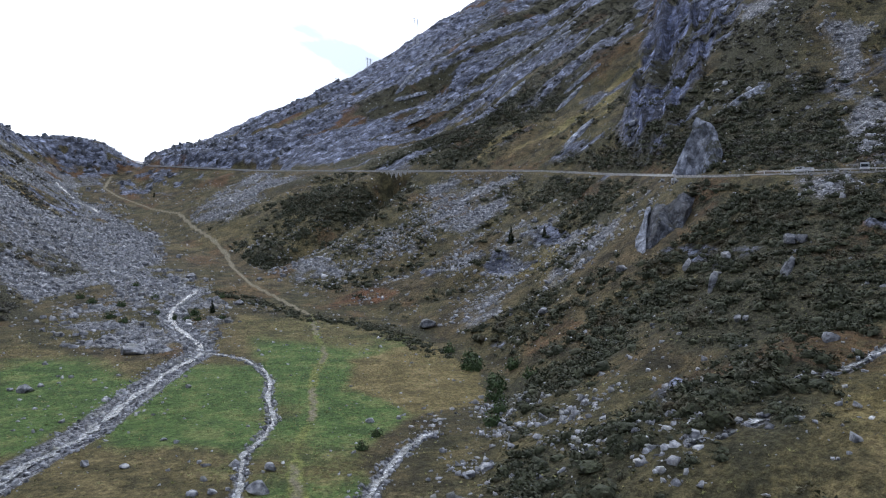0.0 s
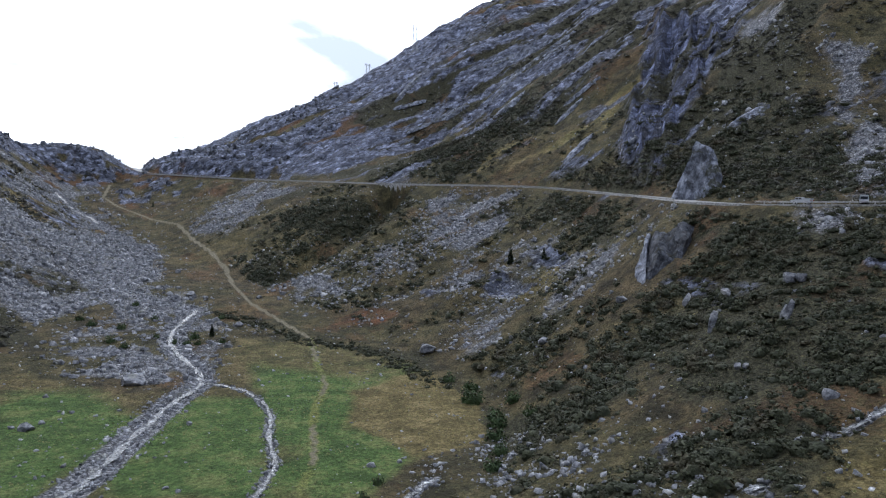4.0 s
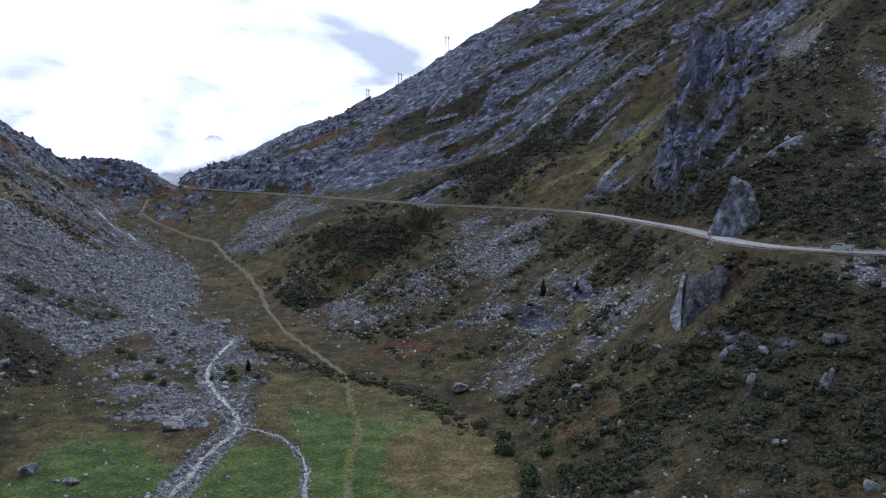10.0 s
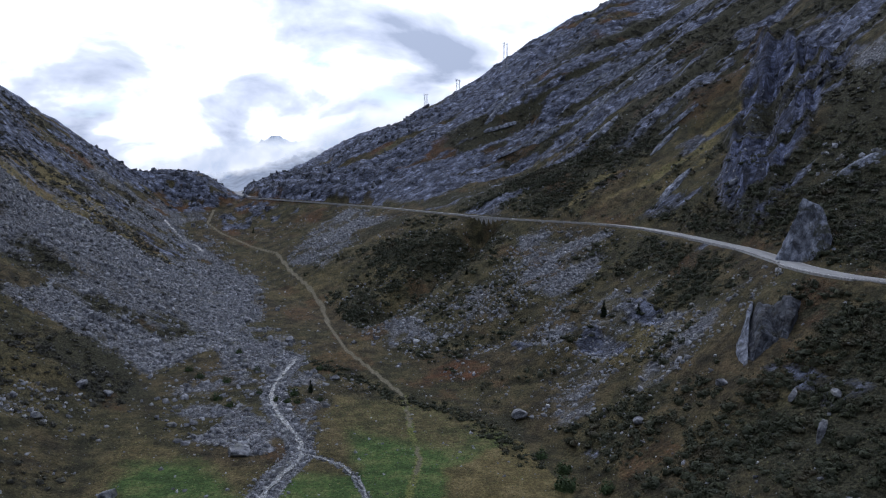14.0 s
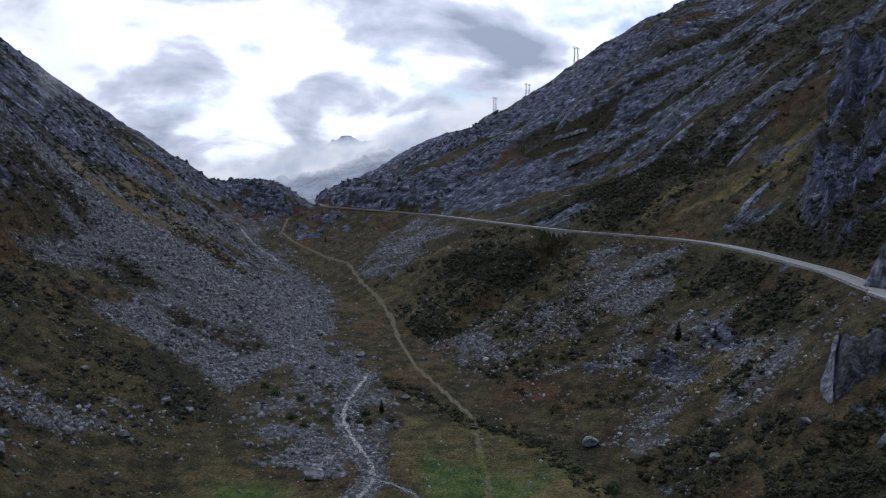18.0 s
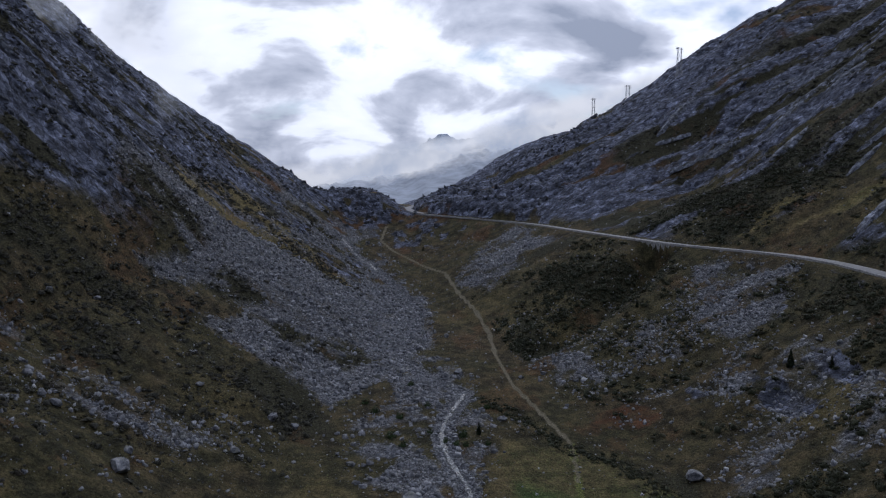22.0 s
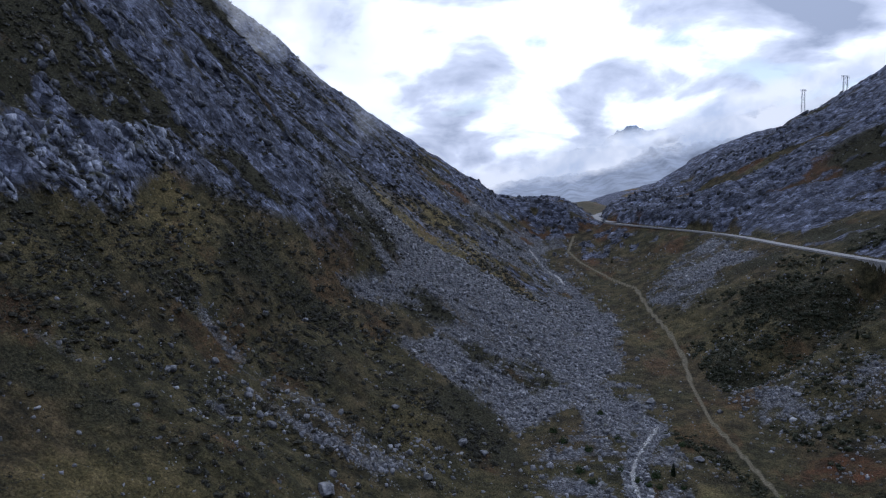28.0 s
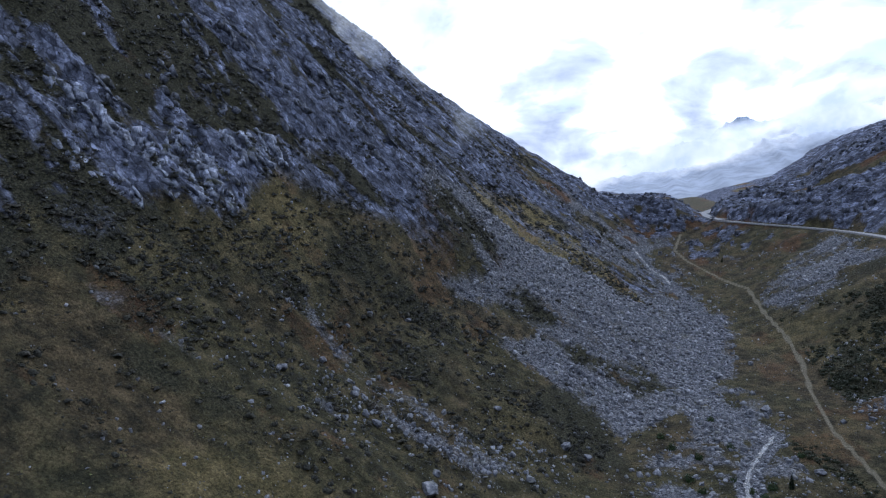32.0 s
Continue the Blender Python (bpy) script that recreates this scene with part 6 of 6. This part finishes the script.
# ---- clouds that hang on the far range and on the shaded ridge ----
def cloud_look(low, high, top, size, bias, strength, tilt=0.0, detail=8, most=1.0):
    """Bright cloud with ragged gaps: thin below low and above top, thick from high up."""
    def build(add, link, shader):
        spot = add("ShaderNodeSeparateXYZ")
        link(place(add), spot.inputs[0])
        slant = add("ShaderNodeMath", op="MULTIPLY_ADD")
        link(spot.outputs["X"], slant.inputs[0])
        slant.inputs[1].default_value = -tilt
        link(spot.outputs["Z"], slant.inputs[2])
        rise = add("ShaderNodeMapRange")
        link(slant, rise.inputs["Value"])
        rise.inputs["From Min"].default_value, rise.inputs["From Max"].default_value = low, top
        body = ramp(add, link, rise.outputs[0], [(0.0, (0, 0, 0)), ((high - low) / (top - low), (1, 1, 1)), (1.0, (0, 0, 0))])
        n = noise_at(add, link, 1 / size, detail, 0.6, (1, 1, 1.6))
        total = add("ShaderNodeMath", op="MULTIPLY_ADD")
        link(body, total.inputs[0])
        total.inputs[1].default_value = 0.55
        link(n, total.inputs[2])
        alpha = ramp(add, link, total.outputs[0], [(bias, (0, 0, 0)), (bias + 0.16, (0.6 * most,) * 3), (min(1, bias + 0.34), (most,) * 3)])
        tone = ramp(add, link, noise_at(add, link, 1.7 / size, 6, 0.55), [(0.35, (0.62, 0.68, 0.78)), (0.6, (1, 1, 1))])
        shader.inputs["Base Color"].default_value = (0, 0, 0, 1)
        shader.inputs["Specular IOR Level"].default_value = 0
        link(tone, shader.inputs["Emission Color"])
        shader.inputs["Emission Strength"].default_value = strength
        rim = add("ShaderNodeAttribute", attribute="body")
        link(blend(add, link, 1.0, alpha, rim.outputs["Color"], "MULTIPLY"), shader.inputs["Alpha"])
    return build


def cloud_bank(v, label, look_):
    v = np.asarray(v)
    idx = np.arange(v.shape[0] * v.shape[1]).reshape(v.shape[:2])
    f = np.stack([idx[:-1, :-1], idx[:-1, 1:], idx[1:, 1:], idx[1:, :-1]], -1).reshape(-1, 4)
    me = fast_mesh("backdrop_cloud", v.reshape(-1, 3), f, material("cloud", look_), True)
    a, b = np.linspace(0, 1, v.shape[0])[:, None], np.linspace(0, 1, v.shape[1])[None]
    body = step(0, 0.25, np.minimum(b, 1 - b)) * step(0, 0.2, np.minimum(a + 0.15, 1 - a))
    me.attributes.new("body", "FLOAT", "POINT").data.foreach_set("value", body.astype(np.float32).ravel())
    ob = new("backdrop_cloud", me)
    tagged(ob, label, "cloud", kind="structure")


X, U = np.meshgrid(np.linspace(-1600, 2600, 60), np.linspace(0, 1, 14))
cloud_bank(np.stack([X, 2450 + 120 * np.sin(X / 300), 95 + 620 * U], -1), "white cloud bank lying in front of far summits", cloud_look(110, 180, 272, 260, 0.68, 1.5, 0.3))
X, U = np.meshgrid(np.linspace(-700, 1200, 50), np.linspace(0, 1, 10))
cloud_bank(np.stack([X, 1400 + 60 * np.sin(X / 170), 95 + 260 * U], -1), "thin drifting mist beyond the saddle", cloud_look(90, 150, 225, 150, 0.8, 1.35, 0.2))
X, U = np.meshgrid(np.linspace(-340, -70, 50), np.linspace(-18, 130, 24))
cloud_bank(np.stack([X, 378 - 0.25 * (X + 140) - 0.15 * U, 59 - 0.81 * X + U], -1), "mist drifting over the crest of the shaded ridge", cloud_look(46, 110, 230, 70, 0.68, 1.1, -0.81, 4, 0.85))
